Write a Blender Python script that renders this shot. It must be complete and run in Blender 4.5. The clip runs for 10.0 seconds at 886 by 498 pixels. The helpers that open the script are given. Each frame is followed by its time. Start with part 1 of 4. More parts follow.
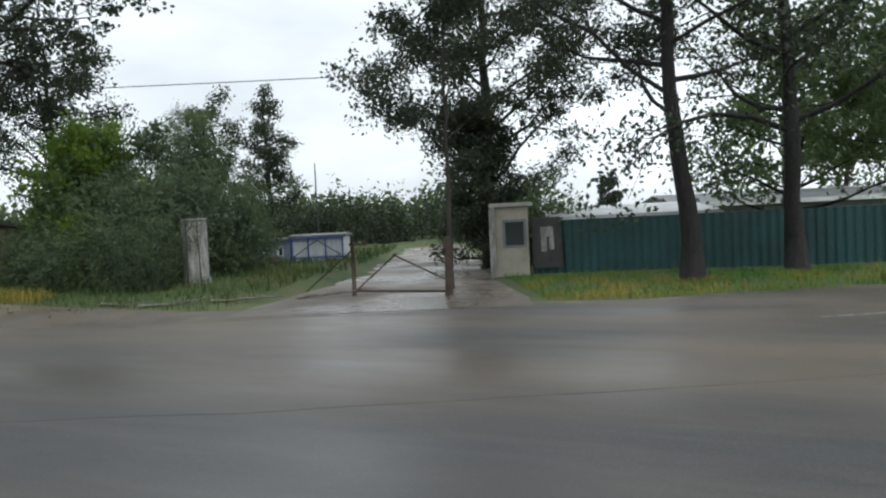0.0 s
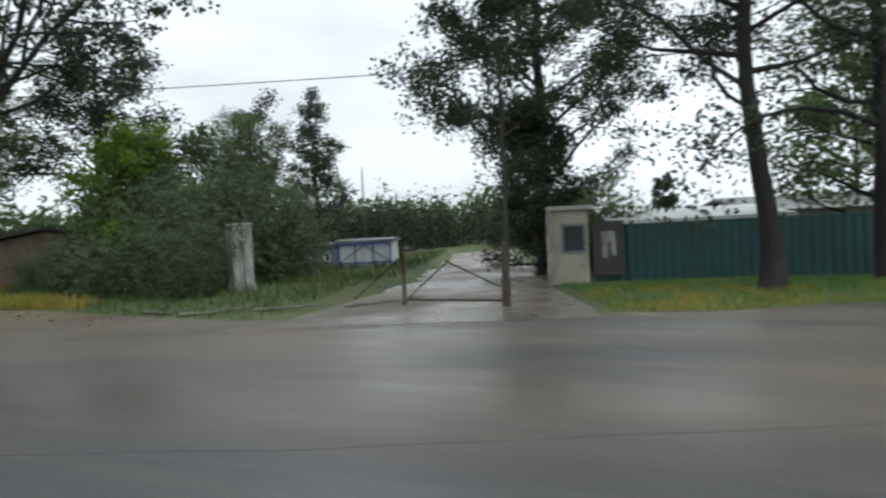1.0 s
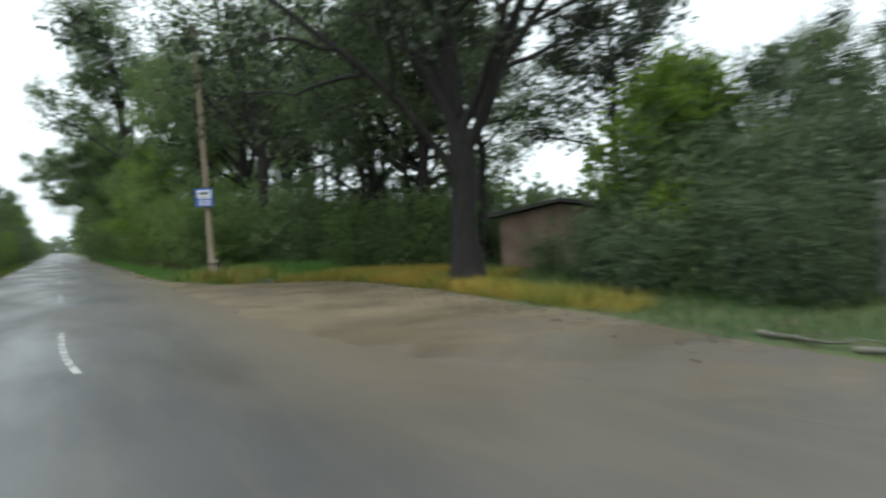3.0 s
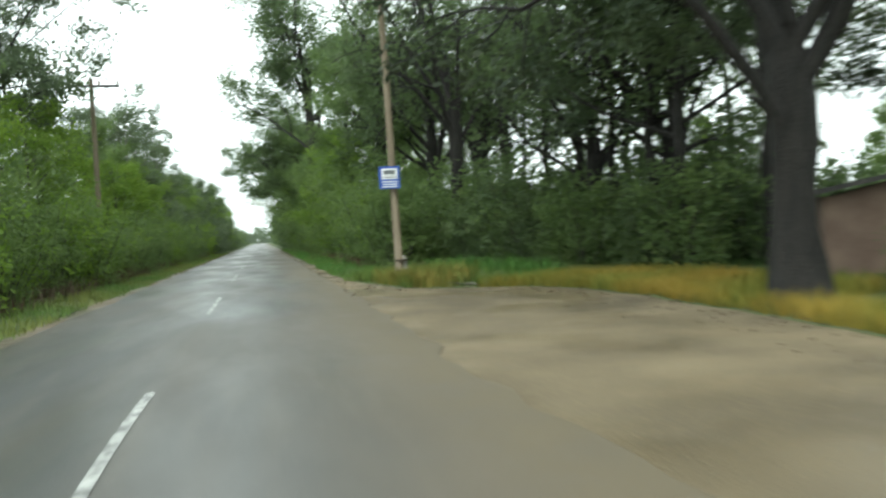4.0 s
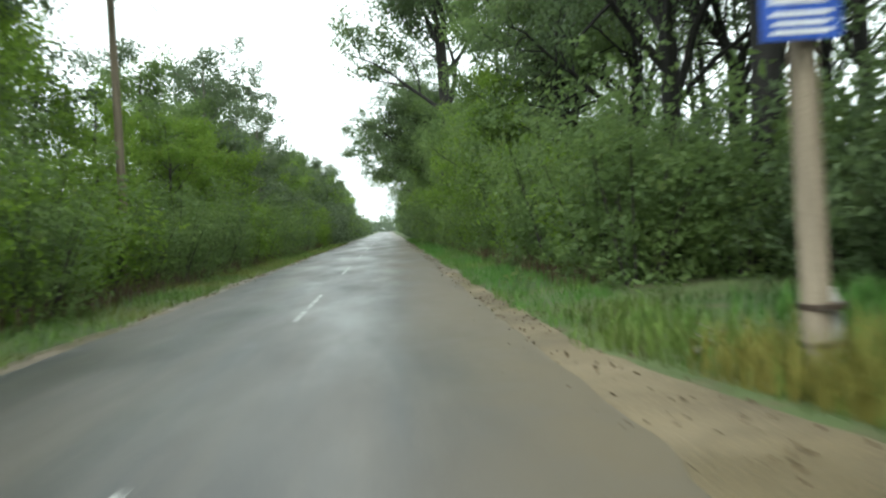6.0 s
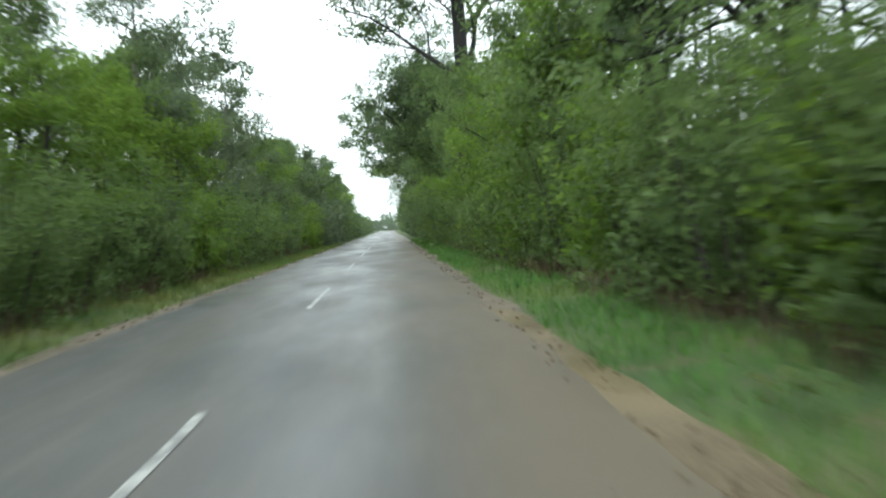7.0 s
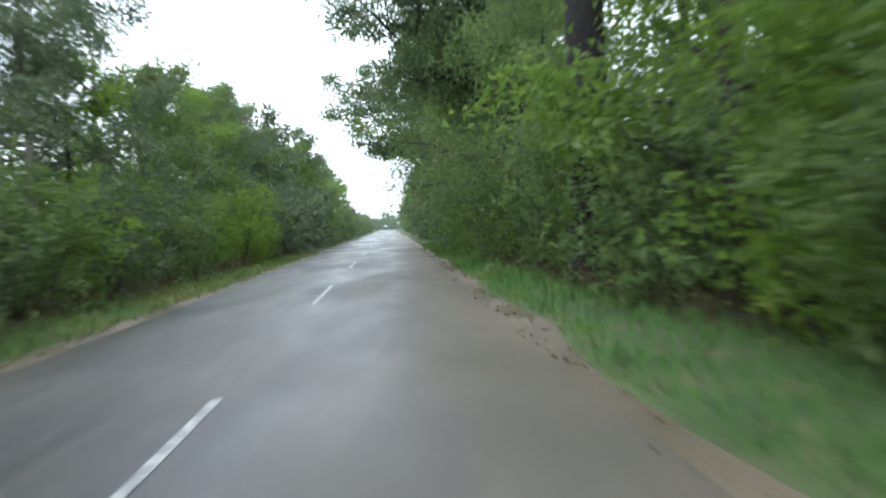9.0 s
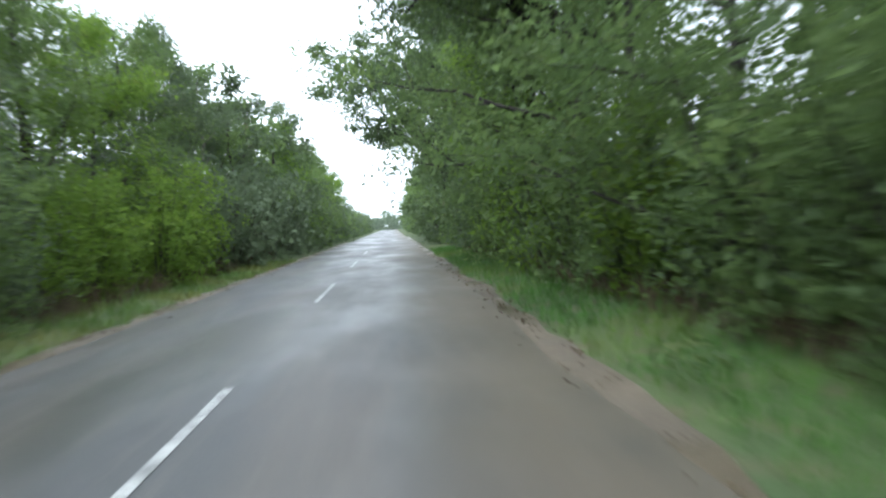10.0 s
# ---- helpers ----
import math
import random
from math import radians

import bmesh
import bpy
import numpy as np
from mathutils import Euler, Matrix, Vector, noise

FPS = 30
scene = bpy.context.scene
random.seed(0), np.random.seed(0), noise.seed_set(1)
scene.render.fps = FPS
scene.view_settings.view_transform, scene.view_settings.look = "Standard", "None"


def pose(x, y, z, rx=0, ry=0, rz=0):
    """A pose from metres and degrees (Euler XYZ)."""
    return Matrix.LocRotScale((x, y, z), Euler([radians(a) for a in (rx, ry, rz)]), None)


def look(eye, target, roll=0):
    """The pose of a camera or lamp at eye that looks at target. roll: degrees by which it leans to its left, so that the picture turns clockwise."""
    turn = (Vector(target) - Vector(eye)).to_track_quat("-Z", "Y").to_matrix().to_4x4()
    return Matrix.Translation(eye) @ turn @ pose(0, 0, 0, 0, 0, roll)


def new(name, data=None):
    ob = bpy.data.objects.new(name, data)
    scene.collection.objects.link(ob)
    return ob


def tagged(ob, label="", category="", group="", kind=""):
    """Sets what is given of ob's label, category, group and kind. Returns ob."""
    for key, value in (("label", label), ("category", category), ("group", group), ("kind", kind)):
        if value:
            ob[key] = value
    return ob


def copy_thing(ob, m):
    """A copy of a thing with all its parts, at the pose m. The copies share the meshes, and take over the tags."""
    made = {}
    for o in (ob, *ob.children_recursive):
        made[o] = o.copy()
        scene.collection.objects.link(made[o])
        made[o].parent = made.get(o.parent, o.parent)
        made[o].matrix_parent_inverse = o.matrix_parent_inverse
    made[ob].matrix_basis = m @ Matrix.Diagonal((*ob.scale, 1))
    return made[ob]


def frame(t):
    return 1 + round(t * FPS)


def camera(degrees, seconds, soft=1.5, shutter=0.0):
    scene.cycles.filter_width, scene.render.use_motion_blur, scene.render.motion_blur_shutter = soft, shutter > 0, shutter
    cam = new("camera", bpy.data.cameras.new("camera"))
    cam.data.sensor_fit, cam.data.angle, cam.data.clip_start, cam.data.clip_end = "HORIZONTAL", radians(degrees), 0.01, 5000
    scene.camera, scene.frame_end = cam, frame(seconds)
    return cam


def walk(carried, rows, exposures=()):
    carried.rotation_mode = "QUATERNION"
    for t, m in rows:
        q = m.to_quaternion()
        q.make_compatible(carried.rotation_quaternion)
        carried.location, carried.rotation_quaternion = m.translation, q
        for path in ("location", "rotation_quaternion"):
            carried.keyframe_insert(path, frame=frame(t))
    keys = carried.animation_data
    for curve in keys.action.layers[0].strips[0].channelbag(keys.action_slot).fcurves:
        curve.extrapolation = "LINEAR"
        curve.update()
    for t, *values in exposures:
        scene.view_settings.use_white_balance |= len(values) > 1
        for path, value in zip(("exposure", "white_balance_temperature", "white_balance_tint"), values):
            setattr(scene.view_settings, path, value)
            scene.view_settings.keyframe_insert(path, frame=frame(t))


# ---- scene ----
cam = camera(61.8, 10.0, soft=2.2, shutter=0.6)

# the drive: out of a side road, turning on to the straight road, then on between the woods
EYE_Z = 1.41
PATH = (
    # t, x, y, yaw, pitch, roll
    (0.0, -3.89, -27.15, -65.73, -2.15, 2.82),
    (0.5, -3.61, -26.96, -64.94, -1.91, 2.88),
    (1.0, -3.13, -26.59, -62.22, -1.61, 2.89),
    (1.5, -2.51, -26.00, -55.30, -1.28, 2.82),
    (2.0, -1.80, -24.62, -47.60, -1.25, 2.80),
    (2.5, -0.70, -22.62, -37.05, -1.15, 2.99),
    (3.0, 0.05, -20.16, -27.45, -1.50, 3.04),
    (3.2, 0.31, -19.05, -24.12, -1.42, 3.11),
    (4.3, 1.27, -11.60, -10.95, -1.55, 3.02),
    (4.5, 1.35, -10.05, -9.36, -1.62, 2.98),
    (4.9, 1.45, -7.05, -6.55, -1.62, 2.90),
    (5.3, 1.51, -4.08, -4.95, -1.66, 2.86),
    (5.7, 1.52, -1.00, -4.32, -1.75, 2.84),
    (6.25, 1.52, 3.70, -4.18, -1.82, 2.85),
    (6.8, 1.52, 9.40, -4.10, -1.86, 2.85),
    (7.4, 1.52, 16.50, -4.02, -1.92, 2.85),
    (8.45, 1.52, 28.80, -3.98, -1.95, 2.85),
    (9.5, 1.52, 41.00, -3.94, -1.97, 2.85),
    (10.0, 1.52, 46.90, -3.90, -1.97, 2.85),
)
walk(cam, [(t, pose(x, y, EYE_Z, 90 + p, r, yaw)) for t, x, y, yaw, p, r in PATH],
     exposures=((0.0, 0.0, 6100, 7), (2.6, 0.1, 6050, 6), (3.2, 0.5, 6100, 0), (4.2, 0.85, 6300, -5), (5.5, 0.9, 6250, -4), (7.0, 0.95, 6050, -1), (9.0, 1.15, 5700, 6), (10.0, 1.25, 5650, 6)))

# ---------------------------------------------------------------- sky and light
world = bpy.data.worlds.new("overcast_sky")
scene.world = world
world.use_nodes = True
wn, wl = world.node_tree.nodes, world.node_tree.links
wn.clear()
w_out = wn.new("ShaderNodeOutputWorld")
w_bg = wn.new("ShaderNodeBackground")
w_sky = wn.new("ShaderNodeTexSky")
w_sky.sky_type = "NISHITA"
w_sky.sun_disc = False
w_sky.sun_elevation = radians(48)
w_sky.sun_rotation = radians(200)
w_sky.air_density = 1.0
w_sky.dust_density = 4.0
w_hsv = wn.new("ShaderNodeHueSaturation")
w_hsv.inputs["Saturation"].default_value = 0.22
w_co = wn.new("ShaderNodeTexCoord")
w_map = wn.new("ShaderNodeMapping")
w_map.inputs["Scale"].default_value = (1.2, 1.2, 3.5)
w_noise = wn.new("ShaderNodeTexNoise")
w_noise.inputs["Scale"].default_value = 1.6
w_noise.inputs["Detail"].default_value = 6
w_ramp = wn.new("ShaderNodeMapRange")
w_ramp.inputs["From Min"].default_value = 0.3
w_ramp.inputs["From Max"].default_value = 0.7
w_ramp.inputs["To Min"].default_value = 0.45
w_ramp.inputs["To Max"].default_value = 1.0
w_mix = wn.new("ShaderNodeMix")
w_mix.data_type = "RGBA"
w_mix.inputs["B"].default_value = (10.7, 11.0, 11.2, 1)
wl.new(w_co.outputs["Generated"], w_map.inputs["Vector"])
wl.new(w_map.outputs["Vector"], w_noise.inputs["Vector"])
wl.new(w_noise.outputs["Fac"], w_ramp.inputs["Value"])
wl.new(w_ramp.outputs["Result"], w_mix.inputs["Factor"])
wl.new(w_sky.outputs["Color"], w_hsv.inputs["Color"])
wl.new(w_hsv.outputs["Color"], w_mix.inputs["A"])
wl.new(w_mix.outputs["Result"], w_bg.inputs["Color"])
w_bg.inputs["Strength"].default_value = 0.12
wl.new(w_bg.outputs["Background"], w_out.inputs["Surface"])

sun_data = bpy.data.lights.new("sun", "SUN")
sun_data.energy = 1.1
sun_data.angle = radians(35)
sun_data.color = (1.0, 0.97, 0.92)
sun = new("sun", sun_data)
sun.matrix_world = look((-10, -30, 60), (0, 10, 0))


# ---------------------------------------------------------------- materials
def shader(name):
    m = bpy.data.materials.new(name)
    m.use_nodes = True
    n, l = m.node_tree.nodes, m.node_tree.links
    return m, n, l, n["Principled BSDF"]


def mixed(n, l, fac, a, b):
    k = n.new("ShaderNodeMix")
    k.data_type = "RGBA"
    if isinstance(fac, float):
        k.inputs["Factor"].default_value = fac
    else:
        l.new(fac, k.inputs["Factor"])
    for slot, v in (("A", a), ("B", b)):
        if isinstance(v, tuple):
            k.inputs[slot].default_value = (*v, 1)
        else:
            l.new(v, k.inputs[slot])
    return k.outputs["Result"]


def noise_of(n, l, scale, detail=5.0, stretch=None, where="Object"):
    t = n.new("ShaderNodeTexNoise")
    t.inputs["Scale"].default_value = scale
    t.inputs["Detail"].default_value = detail
    c = n.new("ShaderNodeTexCoord")
    if stretch:
        mp = n.new("ShaderNodeMapping")
        mp.inputs["Scale"].default_value = stretch
        l.new(c.outputs[where], mp.inputs["Vector"])
        l.new(mp.outputs["Vector"], t.inputs["Vector"])
    else:
        l.new(c.outputs[where], t.inputs["Vector"])
    return t.outputs["Fac"]


def ranged(n, l, value, a, b, c=0.0, d=1.0):
    r = n.new("ShaderNodeMapRange")
    for key, v in (("From Min", a), ("From Max", b), ("To Min", c), ("To Max", d)):
        r.inputs[key].default_value = v
    l.new(value, r.inputs["Value"])
    return r.outputs["Result"]


def bumped(n, l, p, height, strength, distance):
    b = n.new("ShaderNodeBump")
    b.inputs["Strength"].default_value = strength
    b.inputs["Distance"].default_value = distance
    l.new(height, b.inputs["Height"])
    l.new(b.outputs["Normal"], p.inputs["Normal"])


def plain(name, a, b, rough=0.6, scale=6.0, fine=60.0, metal=0.0, bump=0.25, dist=0.004, stretch=None):
    m, n, l, p = shader(name)
    big = ranged(n, l, noise_of(n, l, scale, 6, stretch), 0.35, 0.68)
    col = mixed(n, l, big, a, b)
    small = noise_of(n, l, fine, 3)
    col = mixed(n, l, ranged(n, l, small, 0.45, 0.75, 0.0, 0.35), col, tuple(0.55 * v for v in a))
    l.new(col, p.inputs["Base Color"])
    l.new(ranged(n, l, small, 0.3, 0.7, rough - 0.08, rough + 0.1), p.inputs["Roughness"])
    p.inputs["Metallic"].default_value = metal
    bumped(n, l, p, small, bump, dist)
    return m


def leaf_material(name, dark, mid, light, translucent=0.3, dry=(0.10, 0.10, 0.05)):
    m, n, l, p = shader(name)
    geo = n.new("ShaderNodeNewGeometry")
    inf = n.new("ShaderNodeObjectInfo")
    tone = mixed(n, l, ranged(n, l, geo.outputs["Random Per Island"], 0, 1, 0.25, 0.85), dark, mid)
    clump = ranged(n, l, noise_of(n, l, 0.75, 3), 0.42, 0.62)
    tone = mixed(n, l, ranged(n, l, clump, 0, 1, 0.0, 0.85), tone, light)
    dead = ranged(n, l, noise_of(n, l, 1.9, 2), 0.60, 0.70)
    tone = mixed(n, l, ranged(n, l, dead, 0, 1, 0.0, 0.6), tone, dry)
    mass = ranged(n, l, noise_of(n, l, 0.24, 2), 0.40, 0.60)
    tone = mixed(n, l, ranged(n, l, mass, 0, 1, 0.0, 0.55), tone, dark)
    tone = mixed(n, l, ranged(n, l, inf.outputs["Random"], 0, 1, 0.0, 0.3), tone, dark)
    l.new(tone, p.inputs["Base Color"])
    p.inputs["Roughness"].default_value = 0.55
    p.inputs["Specular IOR Level"].default_value = 0.3
    tr = n.new("ShaderNodeBsdfTranslucent")
    l.new(mixed(n, l, 0.5, tone, light), tr.inputs["Color"])
    mx = n.new("ShaderNodeMixShader")
    mx.inputs["Fac"].default_value = translucent
    l.new(p.outputs["BSDF"], mx.inputs[1])
    l.new(tr.outputs["BSDF"], mx.inputs[2])
    l.new(mx.outputs["Shader"], n["Material Output"].inputs["Surface"])
    return m


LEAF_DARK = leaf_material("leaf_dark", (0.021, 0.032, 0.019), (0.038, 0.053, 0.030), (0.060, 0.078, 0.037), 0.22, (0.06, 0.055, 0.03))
LEAF_GREEN = leaf_material("leaf_green", (0.083, 0.130, 0.050), (0.149, 0.217, 0.083), (0.216, 0.299, 0.090), 0.58, (0.205, 0.200, 0.080))
LEAF_LIME = leaf_material("leaf_lime", (0.104, 0.172, 0.032), (0.158, 0.255, 0.042), (0.228, 0.335, 0.050), 0.62, (0.240, 0.222, 0.068))
LEAF_GREY = leaf_material("leaf_grey_green", (0.077, 0.108, 0.062), (0.120, 0.161, 0.088), (0.164, 0.209, 0.106), 0.45, (0.140, 0.160, 0.082))
LEAF_WOOD = leaf_material("leaf_wood", (0.066, 0.098, 0.049), (0.105, 0.152, 0.068), (0.153, 0.212, 0.077), 0.48, (0.165, 0.155, 0.074))
LEAF_SHADE = leaf_material("leaf_shade", (0.057, 0.082, 0.050), (0.096, 0.133, 0.074), (0.143, 0.188, 0.084), 0.4, (0.090, 0.084, 0.045))
# far leaves have rain haze painted in: paler colours and a faint glow
LEAF_FAR_HAZE = leaf_material("leaf_far", (0.100, 0.140, 0.080), (0.135, 0.185, 0.105), (0.170, 0.225, 0.120), 0.5)
far_p = LEAF_FAR_HAZE.node_tree.nodes["Principled BSDF"]
# emission stands in for the haze over the distance
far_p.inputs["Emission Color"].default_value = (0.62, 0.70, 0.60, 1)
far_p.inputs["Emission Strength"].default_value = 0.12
BARK = plain("bark", (0.028, 0.024, 0.020), (0.056, 0.048, 0.040), 0.8, 3.0, 26, bump=0.9, dist=0.03, stretch=(4, 4, 0.7))
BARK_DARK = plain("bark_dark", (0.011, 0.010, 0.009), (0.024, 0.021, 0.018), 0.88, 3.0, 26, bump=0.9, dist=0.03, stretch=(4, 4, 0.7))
BARK_PALE = plain("bark_pale", (0.11, 0.10, 0.085), (0.20, 0.18, 0.15), 0.75, 3.0, 30, bump=0.7, dist=0.02, stretch=(4, 4, 0.7))
POLE_WOOD = plain("weathered_pole", (0.15, 0.118, 0.080), (0.25, 0.200, 0.140), 0.7, 2.0, 40, bump=0.5, dist=0.01, stretch=(6, 6, 0.4))
CONCRETE = plain("concrete", (0.30, 0.29, 0.26), (0.44, 0.42, 0.38), 0.75, 2.2, 50)
WHITEWASH = plain("old_whitewash", (0.15, 0.15, 0.135), (0.40, 0.40, 0.37), 0.8, 3.2, 30, bump=0.6, stretch=(3, 3, 0.8))
CABIN_WHITE = plain("white_siding", (0.50, 0.52, 0.51), (0.66, 0.67, 0.65), 0.6, 2.0, 24, stretch=(6, 6, 0.5))
BLUE_GREY = plain("blue_grey_paint", (0.12, 0.15, 0.20), (0.20, 0.23, 0.28), 0.6, 4.0, 30)
BEIGE = plain("beige_render", (0.25, 0.23, 0.18), (0.38, 0.35, 0.28), 0.75, 1.8, 45)
GREEN_SHEET = plain("green_sheet", (0.006, 0.036, 0.036), (0.011, 0.058, 0.058), 0.55, 1.2, 18, bump=0.1)
RUST = plain("rusty_steel", (0.045, 0.034, 0.026), (0.085, 0.055, 0.038), 0.6, 9, 80, metal=0.3)
DARK_STEEL = plain("dark_steel", (0.05, 0.05, 0.05), (0.09, 0.09, 0.09), 0.5, 9, 80, metal=0.5)
ROOF_PALE = plain("pale_roofing", (0.50, 0.51, 0.51), (0.66, 0.67, 0.67), 0.5, 1.2, 20)
ROOF_GREY = plain("grey_roofing", (0.10, 0.105, 0.105), (0.19, 0.195, 0.20), 0.5, 1.2, 20)
ROOF_DARK = plain("dark_roofing", (0.025, 0.024, 0.024), (0.055, 0.050, 0.046), 0.7, 1.5, 20)
BRICK_RED = plain("red_brick", (0.145, 0.096, 0.074), (0.215, 0.150, 0.114), 0.8, 2.0, 30)
BLUE_PAINT = plain("blue_paint", (0.02, 0.07, 0.36), (0.03, 0.10, 0.46), 0.4, 5, 40, bump=0.05)
WHITE_PAINT = plain("white_paint", (0.68, 0.69, 0.70), (0.80, 0.80, 0.80), 0.45, 5, 40, bump=0.05)
GREY_PAINT = plain("grey_paint", (0.12, 0.13, 0.14), (0.18, 0.19, 0.20), 0.6, 5, 40)
RUBBER = plain("cable_sheath", (0.02, 0.02, 0.02), (0.03, 0.03, 0.03), 0.6, 5, 40)
CERAMIC = plain("brown_ceramic", (0.14, 0.07, 0.04), (0.2, 0.1, 0.06), 0.25, 5, 40, bump=0.05)


def glass_material():
    m, n, l, p = shader("dark_window_glass")
    p.inputs["Base Color"].default_value = (0.03, 0.035, 0.04, 1)
    p.inputs["Roughness"].default_value = 0.08
    return m


GLASS = glass_material()


def asphalt_material():
    m, n, l, p = shader("wet_asphalt")
    patch = ranged(n, l, noise_of(n, l, 0.22, 6), 0.38, 0.66)
    col = mixed(n, l, patch, (0.044, 0.045, 0.046), (0.072, 0.071, 0.068))
    track = ranged(n, l, noise_of(n, l, 0.9, 5, (1.0, 0.12, 1.0)), 0.42, 0.64)
    col = mixed(n, l, ranged(n, l, track, 0, 1, 0, 0.6), col, (0.084, 0.071, 0.057))
    streak = ranged(n, l, noise_of(n, l, 5.0, 5, (1.0, 0.10, 1.0)), 0.50, 0.66, 0, 0.32)
    col = mixed(n, l, streak, col, (0.105, 0.095, 0.082))
    # mud carried over from the lay-by and the soft edge
    co = n.new("ShaderNodeTexCoord")
    xyz = n.new("ShaderNodeSeparateXYZ")
    l.new(co.outputs["Object"], xyz.inputs["Vector"])
    side = ranged(n, l, xyz.outputs["X"], 0.6, 3.2)
    smear = ranged(n, l, noise_of(n, l, 0.55, 6, (1.0, 0.35, 1.0)), 0.34, 0.6)
    mud = n.new("ShaderNodeMath")
    mud.operation = "MULTIPLY"
    l.new(side, mud.inputs[0])
    l.new(smear, mud.inputs[1])
    col = mixed(n, l, ranged(n, l, mud.outputs["Value"], 0, 1, 0, 0.85), col, (0.140, 0.114, 0.086))
    rim = n.new("ShaderNodeMath")
    rim.operation = "MULTIPLY"
    l.new(ranged(n, l, xyz.outputs["X"], 1.5, 2.75), rim.inputs[0])
    l.new(ranged(n, l, xyz.outputs["Y"], -17.0, -11.0), rim.inputs[1])
    rim2 = n.new("ShaderNodeMath")
    rim2.operation = "MULTIPLY"
    l.new(rim.outputs["Value"], rim2.inputs[0])
    broad = n.new("ShaderNodeMath")
    broad.operation = "MULTIPLY"
    l.new(ranged(n, l, noise_of(n, l, 1.3, 5), 0.32, 0.55, 0.7, 1.0), broad.inputs[0])
    l.new(ranged(n, l, xyz.outputs["Y"], 5.0, 20.0, 1.0, 0.5), broad.inputs[1])
    l.new(broad.outputs["Value"], rim2.inputs[1])
    col = mixed(n, l, rim2.outputs["Value"], col, (0.126, 0.101, 0.064))
    grit = noise_of(n, l, 70.0, 3)
    col = mixed(n, l, ranged(n, l, grit, 0.48, 0.72, 0, 0.55), col, (0.12, 0.113, 0.105))
    l.new(col, p.inputs["Base Color"])
    wet = ranged(n, l, noise_of(n, l, 0.5, 5, (1.0, 0.3, 1.0)), 0.36, 0.62)
    gloss = n.new("ShaderNodeMix")
    l.new(rim2.outputs["Value"], gloss.inputs["Factor"])
    l.new(ranged(n, l, wet, 0, 1, 0.30, 0.54), gloss.inputs["A"])
    gloss.inputs["B"].default_value = 0.64
    p.inputs["Specular IOR Level"].default_value = 0.36
    l.new(gloss.outputs["Result"], p.inputs["Roughness"])
    bumped(n, l, p, grit, 0.35, 0.004)
    return m


def dirt_material(name, a, b, wetness=0.45):
    m, n, l, p = shader(name)
    col = mixed(n, l, ranged(n, l, noise_of(n, l, 0.5, 7), 0.38, 0.62), a, b)
    peb = noise_of(n, l, 28.0, 4)
    col = mixed(n, l, ranged(n, l, peb, 0.52, 0.7, 0, 0.6), col, tuple(min(1, 1.6 * v) for v in b))
    l.new(col, p.inputs["Base Color"])
    wet = ranged(n, l, noise_of(n, l, 0.35, 4), 0.42, 0.6)
    l.new(ranged(n, l, wet, 0, 1, wetness - 0.30, wetness + 0.22), p.inputs["Roughness"])
    bumped(n, l, p, peb, 0.5, 0.02)
    return m


def ground_material():
    m, n, l, p = shader("meadow_ground")
    col = mixed(n, l, ranged(n, l, noise_of(n, l, 0.35, 7), 0.38, 0.62), (0.045, 0.075, 0.022), (0.085, 0.110, 0.035))
    col = mixed(n, l, ranged(n, l, noise_of(n, l, 1.7, 6), 0.5, 0.68, 0, 0.7), col, (0.110, 0.090, 0.050))
    l.new(col, p.inputs["Base Color"])
    p.inputs["Roughness"].default_value = 0.9
    bumped(n, l, p, noise_of(n, l, 14, 5), 0.7, 0.06)
    return m


ASPHALT = asphalt_material()
def gravelled(m, axis, start, end):
    """Old asphalt crumbs and grey gravel over a dirt surface, thicker from start to end along an axis."""
    n, l = m.node_tree.nodes, m.node_tree.links
    p = n["Principled BSDF"]
    was = p.inputs["Base Color"].links[0].from_socket
    co = n.new("ShaderNodeTexCoord")
    xyz = n.new("ShaderNodeSeparateXYZ")
    l.new(co.outputs["Object"], xyz.inputs["Vector"])
    here = n.new("ShaderNodeMath")
    here.operation = "MULTIPLY"
    l.new(ranged(n, l, xyz.outputs[axis], start, end), here.inputs[0])
    l.new(ranged(n, l, noise_of(n, l, 0.8, 6), 0.30, 0.52, 0.3, 1.0), here.inputs[1])
    l.new(mixed(n, l, here.outputs["Value"], was, (0.100, 0.086, 0.070)), p.inputs["Base Color"])
    return m


SAND = gravelled(dirt_material("wet_sandy_dirt", (0.096, 0.074, 0.043), (0.172, 0.133, 0.079), 0.66), "Y", -9.0, -15.0)
MUD = gravelled(dirt_material("pale_track_dirt", (0.120, 0.100, 0.080), (0.225, 0.194, 0.160), 0.54), "X", 11.0, 7.0)
SOIL = ground_material()
EDGE_MUD = dirt_material("edge_mud", (0.082, 0.066, 0.047), (0.135, 0.107, 0.076), 0.6)


def line_material():
    m, n, l, p = shader("worn_line_paint")
    paint = mixed(n, l, ranged(n, l, noise_of(n, l, 3.0, 5), 0.35, 0.65), (0.30, 0.30, 0.29), (0.46, 0.46, 0.44))
    worn = ranged(n, l, noise_of(n, l, 11.0, 6), 0.44, 0.58)
    l.new(mixed(n, l, ranged(n, l, worn, 0, 1, 0.0, 0.85), paint, (0.065, 0.064, 0.062)), p.inputs["Base Color"])
    p.inputs["Roughness"].default_value = 0.45
    return m


LINE_PAINT = line_material()


